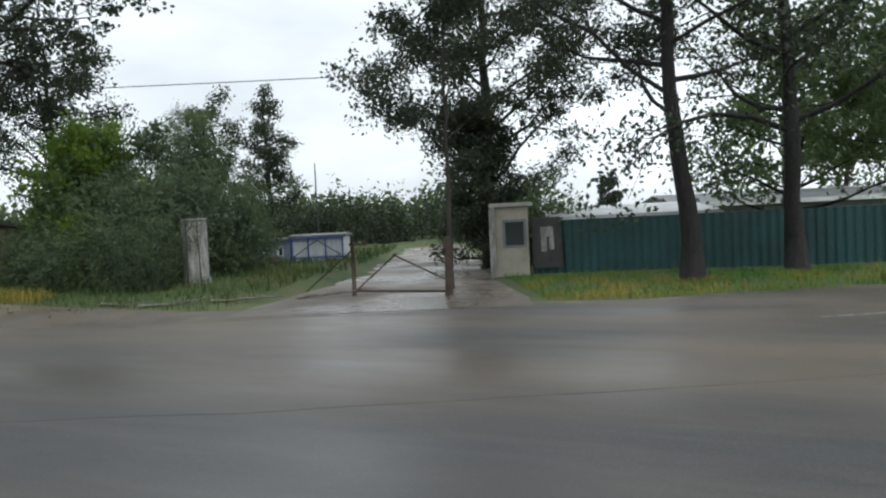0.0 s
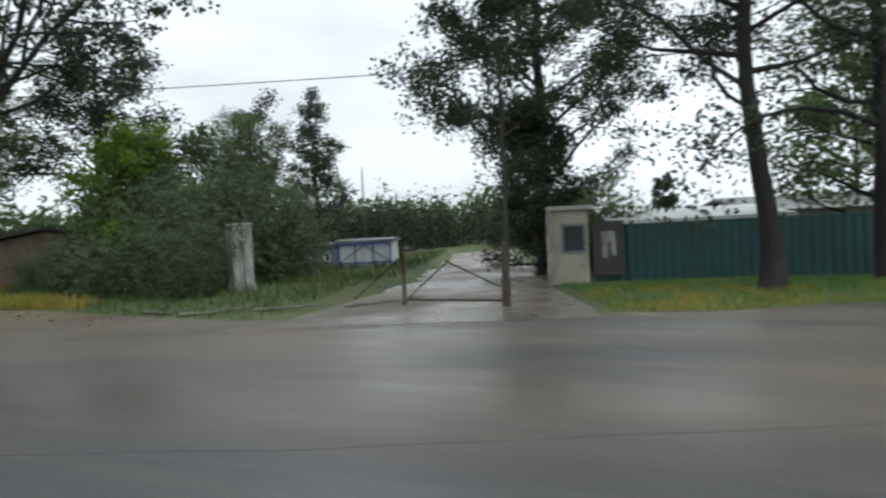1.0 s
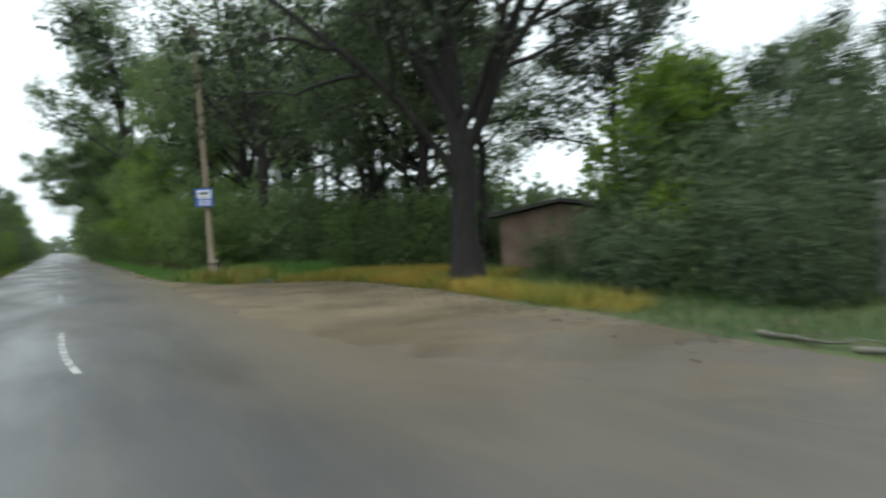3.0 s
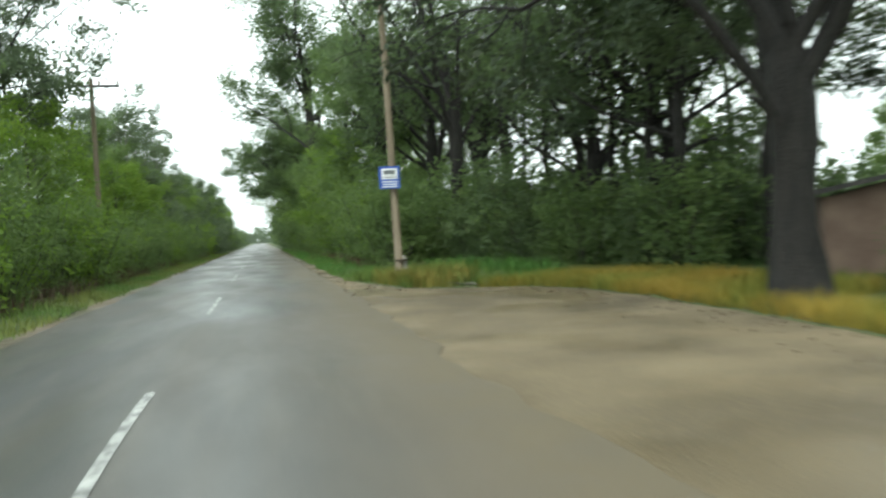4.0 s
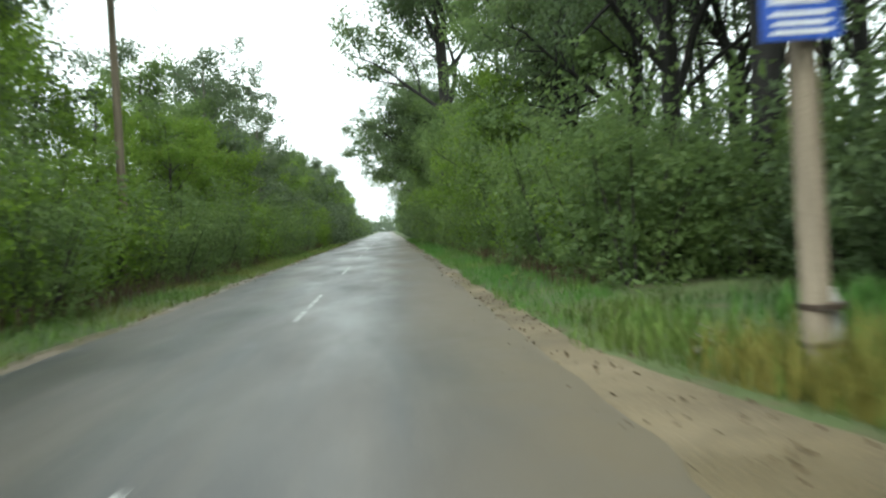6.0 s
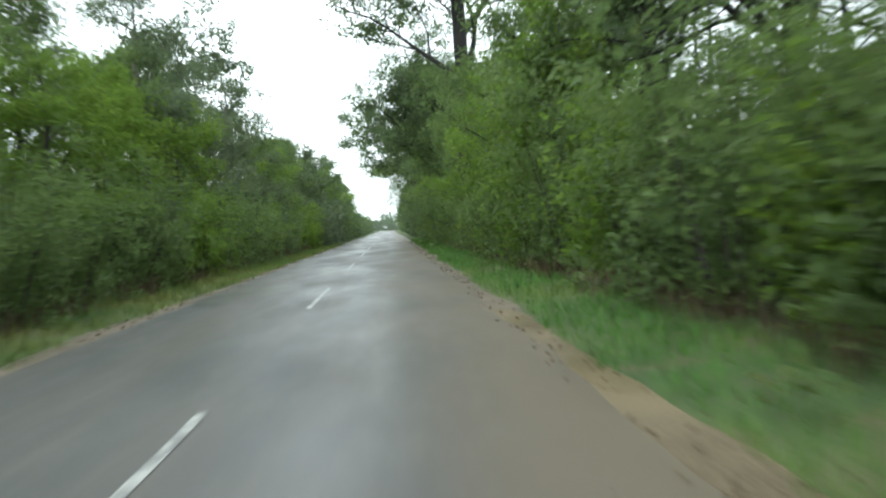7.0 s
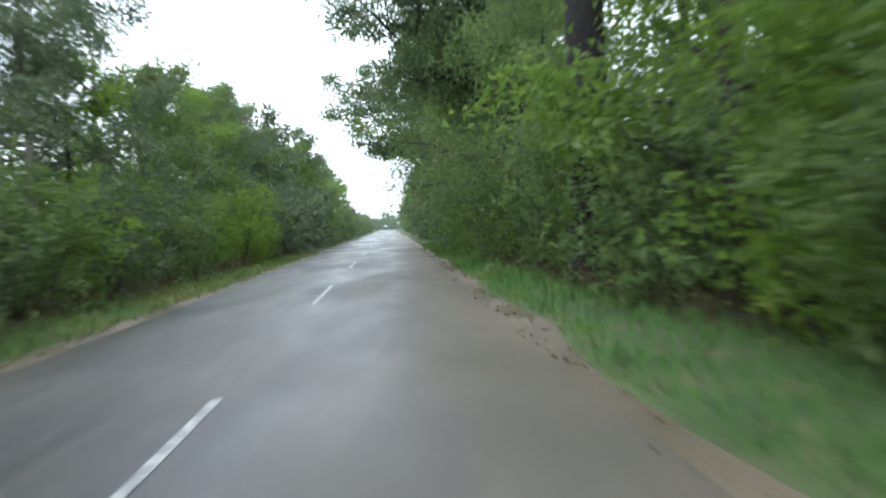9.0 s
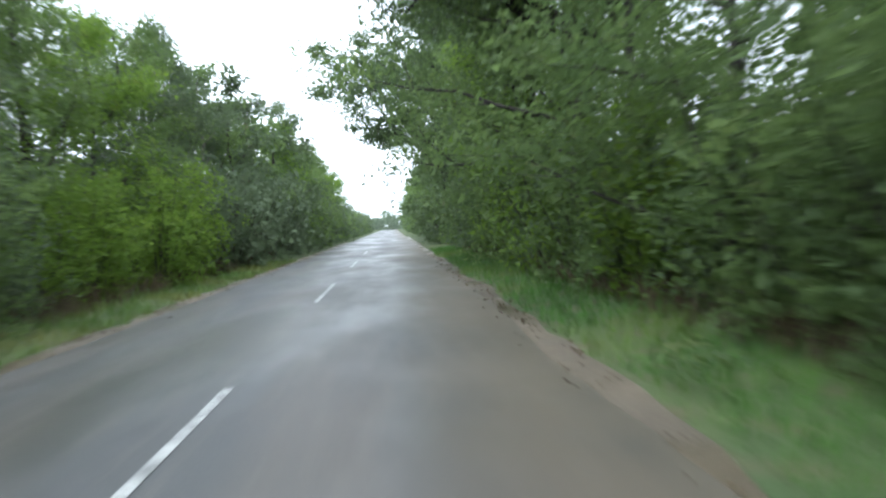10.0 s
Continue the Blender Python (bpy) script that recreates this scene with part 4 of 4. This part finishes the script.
# ---------------------------------------------------------------- poles, sign and wires
def utility_pole(x, y, height, radius, material, label, arm=False, lean=0.0):
    root = thing("utility_pole", pose(x, y, ground_z(x, y) - 0.1, 0, lean, 0), label, "pole")
    s = Shape()
    s.tube([(0, 0, 0), (0, 0, height * 0.3), (0.01, 0, height * 0.65), (0, 0, height)], [radius, radius * 0.92, radius * 0.8, radius * 0.66], 12)
    part("shaft", s, material, root, smooth=True)
    if arm:
        part("crossarm", Shape().box(0.1, 0, height - 0.35, 2.3, 0.11, 0.11), DARK_STEEL, root, "dark crossarm", bevel=0.01)
        part("brace", Shape().tube([(0.05, 0, height - 1.0), (0.75, 0, height - 0.4)], [0.02, 0.02], 6), DARK_STEEL, root)
        for dx in (-0.9, 0.35, 1.15):
            q = Shape().tube([(dx, 0, height - 0.30), (dx, 0, height - 0.22), (dx, 0, height - 0.14), (dx, 0, height - 0.08)], [0.02, 0.06, 0.045, 0.02], 8)
            part("insulator", q, CERAMIC, root, "brown ceramic insulator", smooth=True)
    else:
        foot = Shape().tube([(0.16, 0.05, 0), (0.15, 0.05, 0.75), (0.13, 0.05, 0.85)], [0.10, 0.085, 0.05], 8)
        part("footing", foot, CONCRETE, root, "rough concrete footing", bevel=0.01)
        for z in (0.4, 0.7):
            part("band", Shape().tube([(0.06, 0.02, z), (0.06, 0.02, z + 0.05)], [radius * 1.55, radius * 1.55], 12), RUST, root, "rusty wire band")
    return root


utility_pole(4.85, 6.95, 9.2, 0.115, POLE_WOOD, "tall weathered wooden pole on a concrete footing", lean=-1.0)
utility_pole(-6.3, 24.0, 9.4, 0.14, POLE_WOOD, "weathered wooden pole with a crossarm over the hedge", arm=True)
utility_pole(-6.9, 92.0, 9.4, 0.14, POLE_WOOD, "weathered wooden pole with a crossarm farther on", arm=True)


def bus_stop_sign():
    root = thing("bus_stop_sign", pose(4.66, 6.72, 2.66, 0, 0, -8) @ Matrix.Diagonal((0.88, 0.95, 0.88, 1)), "blue bus stop sign with a white panel on the wooden pole", "road sign")
    part("board", Shape().box(0, 0, 0.36, 0.66, 0.018, 0.72), BLUE_PAINT, root, bevel=0.006)
    part("panel", Shape().box(0.0, -0.0125, 0.48, 0.50, 0.006, 0.34), WHITE_PAINT, root, "white pictogram panel")
    part("text_bar", Shape().box(0, -0.0175, 0.365, 0.40, 0.005, 0.028), GREY_PAINT, root, "grey line of unreadable writing")
    bus = Shape().box(0.0, -0.018, 0.53, 0.36, 0.005, 0.12)
    part("pictogram", bus, GREY_PAINT, root, "dark bus pictogram")
    for dx in (-0.10, 0.10):
        part("pictogram_wheel", Shape().tube([(dx, -0.015, 0.455), (dx, -0.021, 0.455)], [0.035, 0.035], 12), GREY_PAINT, root)
    for z, w in ((0.225, 0.50), (0.145, 0.46), (0.07, 0.50)):
        part("text_bar", Shape().box(0, -0.0125, z, w, 0.005, 0.036), WHITE_PAINT, root, "white line of unreadable writing")
    for z in (0.16, 0.56):
        part("clamp", Shape().box(0.12, 0.075, z, 0.30, 0.13, 0.03), DARK_STEEL, root)


bus_stop_sign()


def wire(a, b, sag, name="overhead_wire", label="thin dark overhead wire between poles"):
    pts = []
    for i in range(25):
        w = i / 24
        q = Vector(a).lerp(Vector(b), w)
        q.z -= 4 * sag * w * (1 - w)
        pts.append(q)
    ob = new(name, Shape().tube(pts, [0.011] * 25, 5).mesh(name, RUBBER))
    tagged(ob, label, "wire", "overhead wires")


wire((4.8, 6.95, 6.1), (12.9, -27.4, 4.5), 0.15)
for dx in (-0.9, 0.35, 1.15):
    wire((-6.3 + dx, 24.0, 9.35), (-6.9 + dx, 92.0, 9.35), 0.7)


# ---------------------------------------------------------------- the gate and what lies behind it
def barrier_gate():
    a, b = Vector((8.85, -19.38)), Vector((8.83, -21.47))
    turn = math.degrees(math.atan2(b.y - a.y, b.x - a.x))
    root = thing("barrier_gate", pose(a.x, a.y, -0.03, 0, 0, turn), "low rusty pipe gate closing the dirt track", "gate")
    w = (b - a).length
    part("post", Shape().tube([(0, 0, 0), (0.01, 0.01, 0.6), (0, 0, 1.12)], [0.045, 0.042, 0.036], 9), RUST, root, smooth=True)
    part("post", Shape().tube([(w, 0, 0), (w + 0.02, 0, 1.15)], [0.075, 0.06], 9), RUST, root)
    part("rail", Shape().tube([(0.05, 0, 0.13), (w - 0.08, 0, 0.12)], [0.022, 0.022], 8), RUST, root, smooth=True)
    part("brace", Shape().tube([(0.06, 0, 0.14), (w * 0.48, 0, 0.86)], [0.017, 0.017], 8), RUST, root, smooth=True)
    part("brace", Shape().tube([(w * 0.44, 0, 0.84), (w - 0.1, 0, 0.36)], [0.017, 0.017], 8), RUST, root, smooth=True)
    part("arm", Shape().box(0.14, 0, 1.06, 0.40, 0.05, 0.05), RUST, root, bevel=0.006)
    part("brace", Shape().tube([(0.0, 0, 0.95), (-1.5, 0.5, 0.08)], [0.016, 0.016], 8), RUST, root, smooth=True)


barrier_gate()


def pale_pillar():
    root = thing("gate_pillar", pose(10.1, -14.17, ground_z(10.1, -14.17) - 0.05, 0, 0, -28), "weathered whitewashed concrete pillar among the bushes", "pillar")
    part("shaft", Shape().box(0, 0, 0.8, 0.50, 0.42, 1.6), WHITEWASH, root, bevel=0.03)
    part("cap", Shape().box(0, 0, 1.62, 0.53, 0.45, 0.05), CONCRETE, root, bevel=0.02)
    part("plinth", Shape().box(0, 0, 0.1, 0.56, 0.48, 0.24), WHITEWASH, root, bevel=0.02)


pale_pillar()


def hut():
    """The beige hut at the fence's end."""
    root = thing("gate_hut", pose(12.92, -20.93, 0.0, 0, 0, -71), "low beige rendered hut with a dark window beside the gate", "hut")
    wid, dep, hgt = 0.80, 2.2, 1.66
    # local x runs along the front
    s = Shape()
    wx0, wx1, wz0, wz1 = 0.24, 0.70, 0.74, 1.32
    s.slab((0, wx0, wx1, wid), (0, wz0, wz1, hgt), {(1, 1)}, -0.08, 0.08)
    part("wall", s, BEIGE, root)
    part("wall", Shape().box(0.08, dep / 2 + 0.08, hgt / 2, 0.16, dep, hgt), BEIGE, root, bevel=0.01)
    part("wall", Shape().box(wid - 0.08, dep / 2 + 0.08, hgt / 2, 0.16, dep, hgt), BEIGE, root, bevel=0.01)
    part("wall", Shape().box(wid / 2, dep + 0.1, hgt / 2, wid - 0.33, 0.16, hgt), BEIGE, root)
    part("corner_post", Shape().box(-0.06, -0.08, hgt / 2, 0.14, 0.2, hgt + 0.02), WHITEWASH, root, "pale corner post", bevel=0.015)
    part("roof", Shape().box(wid / 2, dep / 2, hgt + 0.06, wid + 0.25, dep + 0.4, 0.1), CONCRETE, root, "thin slab roof", bevel=0.02)
    win = part("window", Shape().box(0.47, 0.03, 1.03, 0.46, 0.02, 0.58), GLASS, root, "dark window pane")
    f = Shape().slab((0.19, 0.25, 0.69, 0.75), (0.69, 0.75, 1.31, 1.37), {(1, 1)}, -0.10, -0.081)
    part("frame", f, GREY_PAINT, win)


hut()

FENCE_A, FENCE_B = Vector((13.23, -21.79)), Vector((18.7, -44.9))


def poster_board():
    d = (FENCE_B - FENCE_A).normalized()
    turn = math.degrees(math.atan2(d.y, d.x))
    root = thing("notice_board", pose(FENCE_A.x - 0.02, FENCE_A.y + 0.02, 0.12, 0, 0, turn), "dark weathered board with a pale painted patch on the fence", "board")
    part("panel", Shape().box(0.36, -0.06, 0.66, 0.68, 0.03, 1.22), ROOF_DARK, root, bevel=0.008)
    for px, pz, pw, ph in ((0.36, 0.92, 0.30, 0.24), (0.28, 0.62, 0.13, 0.34), (0.46, 0.64, 0.11, 0.30)):
        part("patch", Shape().box(px, -0.079, pz, pw, 0.006, ph), WHITEWASH, root, "pale painted patch")


def fence():
    d = (FENCE_B - FENCE_A)
    ln = d.length
    turn = math.degrees(math.atan2(d.y, d.x))
    root = thing("fence", pose(FENCE_A.x, FENCE_A.y, 0.0, 0, 0, turn), "green corrugated sheet metal fence with dark posts", "fence")
    x, bay = 0.0, 2.0
    while x < ln - 0.1:
        s = Shape()
        verts, faces = [], []
        n = 40
        for i in range(n + 1):
            ph = (i % 4)
            off = (0.0, 0.03, 0.03, 0.0)[ph]
            px = x + bay * i / n
            for z, yy in ((0.03, off), (1.30, off)):
                verts.append((px, yy, z))
            for z, yy in ((0.03, off + 0.004), (1.30, off + 0.004)):
                verts.append((px, yy, z))
        for i in range(n):
            k = 4 * i
            faces += [(k, k + 4, k + 5, k + 1), (k + 2, k + 3, k + 7, k + 6), (k + 1, k + 5, k + 7, k + 3), (k, k + 2, k + 6, k + 4)]
        s.add(verts, faces)
        part("panel", s, GREEN_SHEET, root)
        part("post", Shape().box(x, 0.075, 0.68, 0.06, 0.06, 1.4), DARK_STEEL, root, bevel=0.006)
        x += bay
    for z in (0.3, 1.1):
        part("rail", Shape().box(ln / 2, 0.055, z, ln, 0.035, 0.04), DARK_STEEL, root)


poster_board()
fence()


def low_building(name, x, y, turn, wid, dep, hgt, rise, wall_mat, roof_mat, label, windows=3, wall_label="", over=0.35):
    """A shed with a pitched roof; local x runs along its front."""
    root = thing(name, pose(x, y, 0.0, 0, 0, turn), label, "building")
    t = 0.18
    part("wall", Shape().box(t / 2, dep / 2, hgt / 2, t, dep - 2 * t - 0.004, hgt), wall_mat, root)
    part("wall", Shape().box(wid - t / 2, dep / 2, hgt / 2, t, dep - 2 * t - 0.004, hgt), wall_mat, root)
    part("wall", Shape().box(wid / 2, dep - t / 2, hgt / 2, wid, t, hgt), wall_mat, root)
    ww, wz0, wz1 = wid / (2 * windows + 1), 0.42 * hgt, 0.82 * hgt
    s = Shape().slab([ww * k for k in range(2 * windows + 2)], (0, wz0, wz1, hgt), {(2 * k + 1, 1) for k in range(windows)}, 0, t)
    for k in range(windows):
        cx = ww * (2 * k + 1.5)
        win = part("window", Shape().box(cx, t * 0.7, (wz0 + wz1) / 2, ww, 0.02, wz1 - wz0), GLASS, root)
        f = Shape().slab((cx - ww / 2, cx - ww / 2 + 0.06, cx + ww / 2 - 0.06, cx + ww / 2), (wz0, wz0 + 0.06, wz1 - 0.06, wz1), {(1, 1)}, t * 0.3, t * 0.3 + 0.05)
        part("frame", f, WHITE_PAINT, win, "white window frame")
    part("wall", s, wall_mat, root, wall_label)
    o = over
    roof = Shape()
    verts = []
    for px in (-o, wid + o):
        verts += [(px, -o, hgt), (px, dep / 2, hgt + rise), (px, dep + o, hgt), (px, -o, hgt + 0.09), (px, dep / 2, hgt + rise + 0.09), (px, dep + o, hgt + 0.09)]
    roof.add(verts, [(0, 1, 4, 3), (1, 2, 5, 4), (6, 9, 10, 7), (7, 10, 11, 8), (3, 4, 10, 9), (4, 5, 11, 10), (0, 6, 7, 1), (1, 7, 8, 2), (0, 3, 9, 6), (2, 8, 11, 5)])
    part("roof", roof, roof_mat, root, bevel=0.0)
    for px in (t / 2, wid - t / 2):
        gable = Shape().add([(px - t / 2, t, hgt), (px - t / 2, dep - t, hgt), (px - t / 2, dep / 2, hgt + rise * 0.92), (px + t / 2, t, hgt), (px + t / 2, dep - t, hgt), (px + t / 2, dep / 2, hgt + rise * 0.92)],
                            [(0, 1, 2), (3, 5, 4), (0, 2, 5, 3), (1, 4, 5, 2), (0, 3, 4, 1)])
        part("gable", gable, wall_mat, root)
    return root


low_building("storage_shed", 16.6, -21.5, -66, 4.2, 5.0, 1.28, 0.30, GREY_PAINT, ROOF_PALE, "short low grey shed with a pale wet roof behind the fence", 2)
shed = low_building("storage_shed", 25.0, -24.0, -66, 24.0, 6.0, 1.50, 0.42, GREY_PAINT, ROOF_GREY, "long grey shed with dark roof and pale eaves", 6)
part("eaves_board", Shape().box(12.0, -0.37, 1.54, 24.7, 0.03, 0.16), ROOF_PALE, shed, "pale eaves board", bevel=0.005)
part("ridge_cap", Shape().box(12.0, 3.0, 2.01, 24.7, 0.3, 0.05), ROOF_PALE, shed, "pale ridge cap", bevel=0.01)
low_building("brick_house", 14.1, -4.0, 55, 2.8, 3.4, 1.66, 0.38, BRICK_RED, ROOF_DARK, "small brick hut with a dark gable roof behind the oak", 1)
low_building("storage_shed", 12.7, 8.7, -26, 4.2, 2.6, 1.95, 0.45, GREY_PAINT, ROOF_GREY, "low grey shed with a grey roof among the trees", 2)
low_building("site_cabin", 18.25, -11.1, -66, 1.9, 1.8, 1.04, 0.06, CABIN_WHITE, ROOF_GREY, "small white site cabin with blue trim by the track", 0, over=0.10)
low_building("annex", 17.72, -9.92, -66, 1.26, 1.7, 0.96, 0.05, BLUE_GREY, ROOF_GREY, "low blue-grey annex with small windows beside the cabin", 2, over=0.08)


def cabin_trim():
    root = thing("blue_trellis", pose(18.25, -11.1, 0.0, 0, 0, -66), "blue painted frame before the white cabin", "frame")
    for x in (0.04, 0.62, 1.25, 1.86):
        part("post", Shape().box(x, -0.06, 0.51, 0.045, 0.05, 1.0), BLUE_PAINT, root, bevel=0.004)
    part("rail", Shape().box(0.95, -0.06, 1.01, 1.9, 0.06, 0.04), BLUE_PAINT, root)
    part("rail", Shape().box(0.95, -0.06, 0.34, 1.78, 0.045, 0.045), BLUE_PAINT, root)
    part("brace", Shape().tube([(0.06, -0.11, 0.36), (0.95, -0.11, 0.95)], [0.018, 0.018], 8), DARK_STEEL, root, "dark diagonal bar", smooth=True)
    part("brace", Shape().tube([(0.95, -0.11, 0.95), (1.8, -0.11, 0.40)], [0.018, 0.018], 8), DARK_STEEL, root, "dark diagonal bar", smooth=True)
    base = thing("brick_plinth", pose(17.05, -8.55, 0.0, 0, 0, -66), "low reddish brown brick wall before the annex", "wall")
    part("wall", Shape().box(1.2, -0.14, 0.21, 2.6, 0.12, 0.42), BRICK_RED, base, bevel=0.01)
    part("coping", Shape().box(1.2, -0.14, 0.44, 2.66, 0.16, 0.04), CONCRETE, base, bevel=0.008)


cabin_trim()

mast = thing("antenna_mast", pose(33.0, -2.4, 0.0), "thin dark mast above the trees", "mast")
part("shaft", Shape().tube([(0, 0, 0), (0, 0, 3.0), (0, 0, 5.2)], [0.06, 0.05, 0.03], 8), DARK_STEEL, mast)
part("base", Shape().box(0, 0, 0.06, 0.4, 0.4, 0.2), CONCRETE, mast, bevel=0.02)


# fallen branches on the grass
def fallen_branch(x, y, turn, seed):
    rng = np.random.default_rng(seed)
    s = Shape()
    p, line = Vector((0, 0, 0.03)), []
    for i in range(6):
        line.append(p.copy())
        p += Vector((0.28, rng.normal() * 0.06, 0.01 + rng.normal() * 0.012))
    s.tube(line, [0.035, 0.032, 0.027, 0.022, 0.016, 0.008], 6)
    for i in (2, 3, 4):
        q = line[i]
        s.tube([q, q + Vector((0.2, 0.18 * (-1) ** i, 0.05)), q + Vector((0.45, 0.3 * (-1) ** i, 0.02))], [0.014, 0.01, 0.004], 5)
    ob = new("fallen_branch", s.mesh("fallen_branch", BARK_PALE, True))
    ob.matrix_world = pose(x, y, ground_z(x, y) + 0.02, 0, 0, turn)
    tagged(ob, "broken bare branch lying on the grass", "branch", "fallen branches")


for i, (bx, by, bt) in enumerate(((6.9, -15.6, -60), (7.2, -14.2, -100), (7.4, -17.0, -40), (8.4, -18.3, -75), (4.4, 8.3, 60), (6.2, 3.6, 120))):
    fallen_branch(bx, by, bt, 60 + i)


# ---------------------------------------------------------------- grass
def grass(name, spots, height, width, material, label, seed):
    """Bent pointed blades, two quads and a tip each, in one mesh."""
    rng = np.random.default_rng(seed)
    s = np.asarray(spots)
    n = len(s)
    ang = rng.uniform(0, 2 * np.pi, n)
    h = height * rng.uniform(0.45, 1.25, n)
    bend = rng.uniform(0.15, 0.65, n) * h
    dirx, diry = np.cos(ang), np.sin(ang)
    w = width * rng.uniform(0.6, 1.3, n)
    v = np.empty((n, 5, 3))
    for k, (up, out, wd) in enumerate(((0, 0, 1), (0, 0, -1), (0.6, 0.3, -0.7), (0.6, 0.3, 0.7), (1.0, 1.0, 0))):
        v[:, k, 0] = s[:, 0] + dirx * bend * out - diry * w * wd / 2
        v[:, k, 1] = s[:, 1] + diry * bend * out + dirx * w * wd / 2
        v[:, k, 2] = s[:, 2] + h * up
    base = 5 * np.arange(n)
    loops = np.stack([base, base + 1, base + 2, base + 3, base + 3, base + 2, base + 4], axis=1).reshape(-1)
    starts = np.stack([7 * np.arange(n), 7 * np.arange(n) + 4], axis=1).reshape(-1)
    me = bpy.data.meshes.new(name)
    me.vertices.add(5 * n)
    me.vertices.foreach_set("co", v.reshape(-1))
    me.loops.add(7 * n)
    me.loops.foreach_set("vertex_index", loops.astype(np.int32))
    me.polygons.add(2 * n)
    me.polygons.foreach_set("loop_start", starts.astype(np.int32))
    me.update(calc_edges=True)
    me.materials.append(material)
    tagged(new(name, me), label, "grass", kind="stuff")


def scatter(n, x0, x1, y0, y1, keep, seed):
    r = random.Random(seed)
    out = []
    while len(out) < n:
        x, y = r.uniform(x0, x1), r.uniform(y0, y1)
        if keep(x, y, r):
            out.append((x, y, ground_z(x, y) - 0.02))
    return out


def thin(x, y, r):
    return noise.noise((x * 0.8, y * 0.8, 1.0)) > r.uniform(-0.9, 0.35)


grass("verge_grass", scatter(24000, -4.7, -2.85, -4, 82, lambda x, y, r: x < -3.0 + ragged(y, 3.0, 0.25) and thin(x, y, r), 1), 0.20, 0.014, GRASS_OLIVE, "short olive-green grass on the western verge", 71)
grass("verge_grass", scatter(22000, 3.4, 5.4, 9, 88, lambda x, y, r: x > 3.5 + ragged(y, 9.0, 0.25) and thin(x, y, r), 2), 0.22, 0.014, GRASS, "lush green grass on the eastern verge", 72)
grass("meadow_grass", scatter(20000, 3.8, 14, -18.5, 13, lambda x, y, r: x > right_edge(y) + 0.15 and not on_track(x, y) and thin(x, y, r), 3), 0.22, 0.017, GRASS_DULL, "uneven green grass behind the lay-by", 73)
grass("dry_grass", scatter(20000, 3.9, 12.5, -11.5, 3.5, lambda x, y, r: right_edge(y) + 0.2 < x < right_edge(y) + (2.6 if y > -4.5 else 1.1) and noise.noise((x * 0.5, y * 0.5, 8.0)) > r.uniform(-0.75, 0.2 if y > -7 else 0.7), 4), 0.30, 0.015, GRASS_DRY, "tall yellowing dry grass along the lay-by", 74)
grass("tall_weeds", scatter(2600, 3.8, 8.6, 3.6, 9.5, lambda x, y, r: x > right_edge(y) + 0.25 and (x - 4.7) ** 2 / 4.5 + (y - 5.9) ** 2 / 5.0 < r.uniform(0.2, 1.0), 8), 0.46, 0.022, WEEDS, "tall brownish weeds round the foot of the pole", 78)
grass("tall_weeds", scatter(2600, 3.8, 8.6, 3.2, 10.5, lambda x, y, r: x > right_edge(y) + 0.2 and thin(x, y, r), 9), 0.40, 0.022, GRASS, "tall green weeds beside the pole", 79)
grass("meadow_grass", scatter(11000, 7, 19, -46, -20, lambda x, y, r: right_edge(y) + 0.1 < x < 13.0 + 0.25 * max(0, -22.5 - y) and not on_track(x, y) and thin(x, y, r), 5), 0.13, 0.015, GRASS, "green grass before the fence", 75)
grass("dry_grass", scatter(3200, 7, 14, -29, -21.5, lambda x, y, r: right_edge(y) + 0.1 < x < right_edge(y) + 3.4 and not on_track(x, y) and noise.noise((x, y, 5)) > 0.0, 6), 0.17, 0.008, GRASS_DRY, "yellow dry grass before the fence", 76)
grass("meadow_grass", scatter(9000, 9, 30, -18, -6, lambda x, y, r: not on_track(x, y) and thin(x, y, r), 7), 0.26, 0.02, GRASS_DULL, "rough green grass beside the track", 77)


# fallen leaves and bits of bark along the edges
LITTER = grass_material("leaf_litter", (0.060, 0.042, 0.026), (0.115, 0.080, 0.046), (0.095, 0.075, 0.048))


def litter(name, n, place, label, seed):
    rng = np.random.default_rng(seed)
    r = random.Random(seed)
    cen = [place(r) for _ in range(n)]
    me = leaf_cloud(name, cen, 0.055, 0.035, LITTER, rng)
    tagged(new(name, me), label, "leaf litter", kind="stuff")


def by_layby(r):
    y = r.uniform(-15, 16)
    x = right_edge(y) + r.gauss(-0.25, 0.6)
    return (x, y, max(ground_z(x, y), -0.006) + 0.012)


def by_road(r):
    y = r.uniform(14, 80)
    x = r.choice((-2.95, 3.25)) + r.gauss(0, 0.16)
    return (x, y, max(ground_z(x, y), 0.0) + 0.025)


litter("leaf_litter", 800, by_layby, "brown fallen leaves along the lay-by's edge", 91)
litter("leaf_litter", 1100, by_road, "brown fallen leaves along the road's edges", 92)


def by_hedge(x0, x1, y0, y1, n, seed):
    return scatter(n, x0, x1, y0, y1, lambda x, y, r: noise.noise((x * 0.7, y * 0.35, 2.0)) > r.uniform(-0.6, 0.3), seed)


grass("dead_undergrowth", by_hedge(-5.4, -4.3, 0, 84, 5200, 11), 0.50, 0.022, LITTER, "brown dead stalks under the western hedge", 81)
grass("dead_undergrowth", by_hedge(4.9, 5.9, 16, 84, 4200, 12), 0.50, 0.022, LITTER, "brown dead stalks under the eastern hedge", 82)
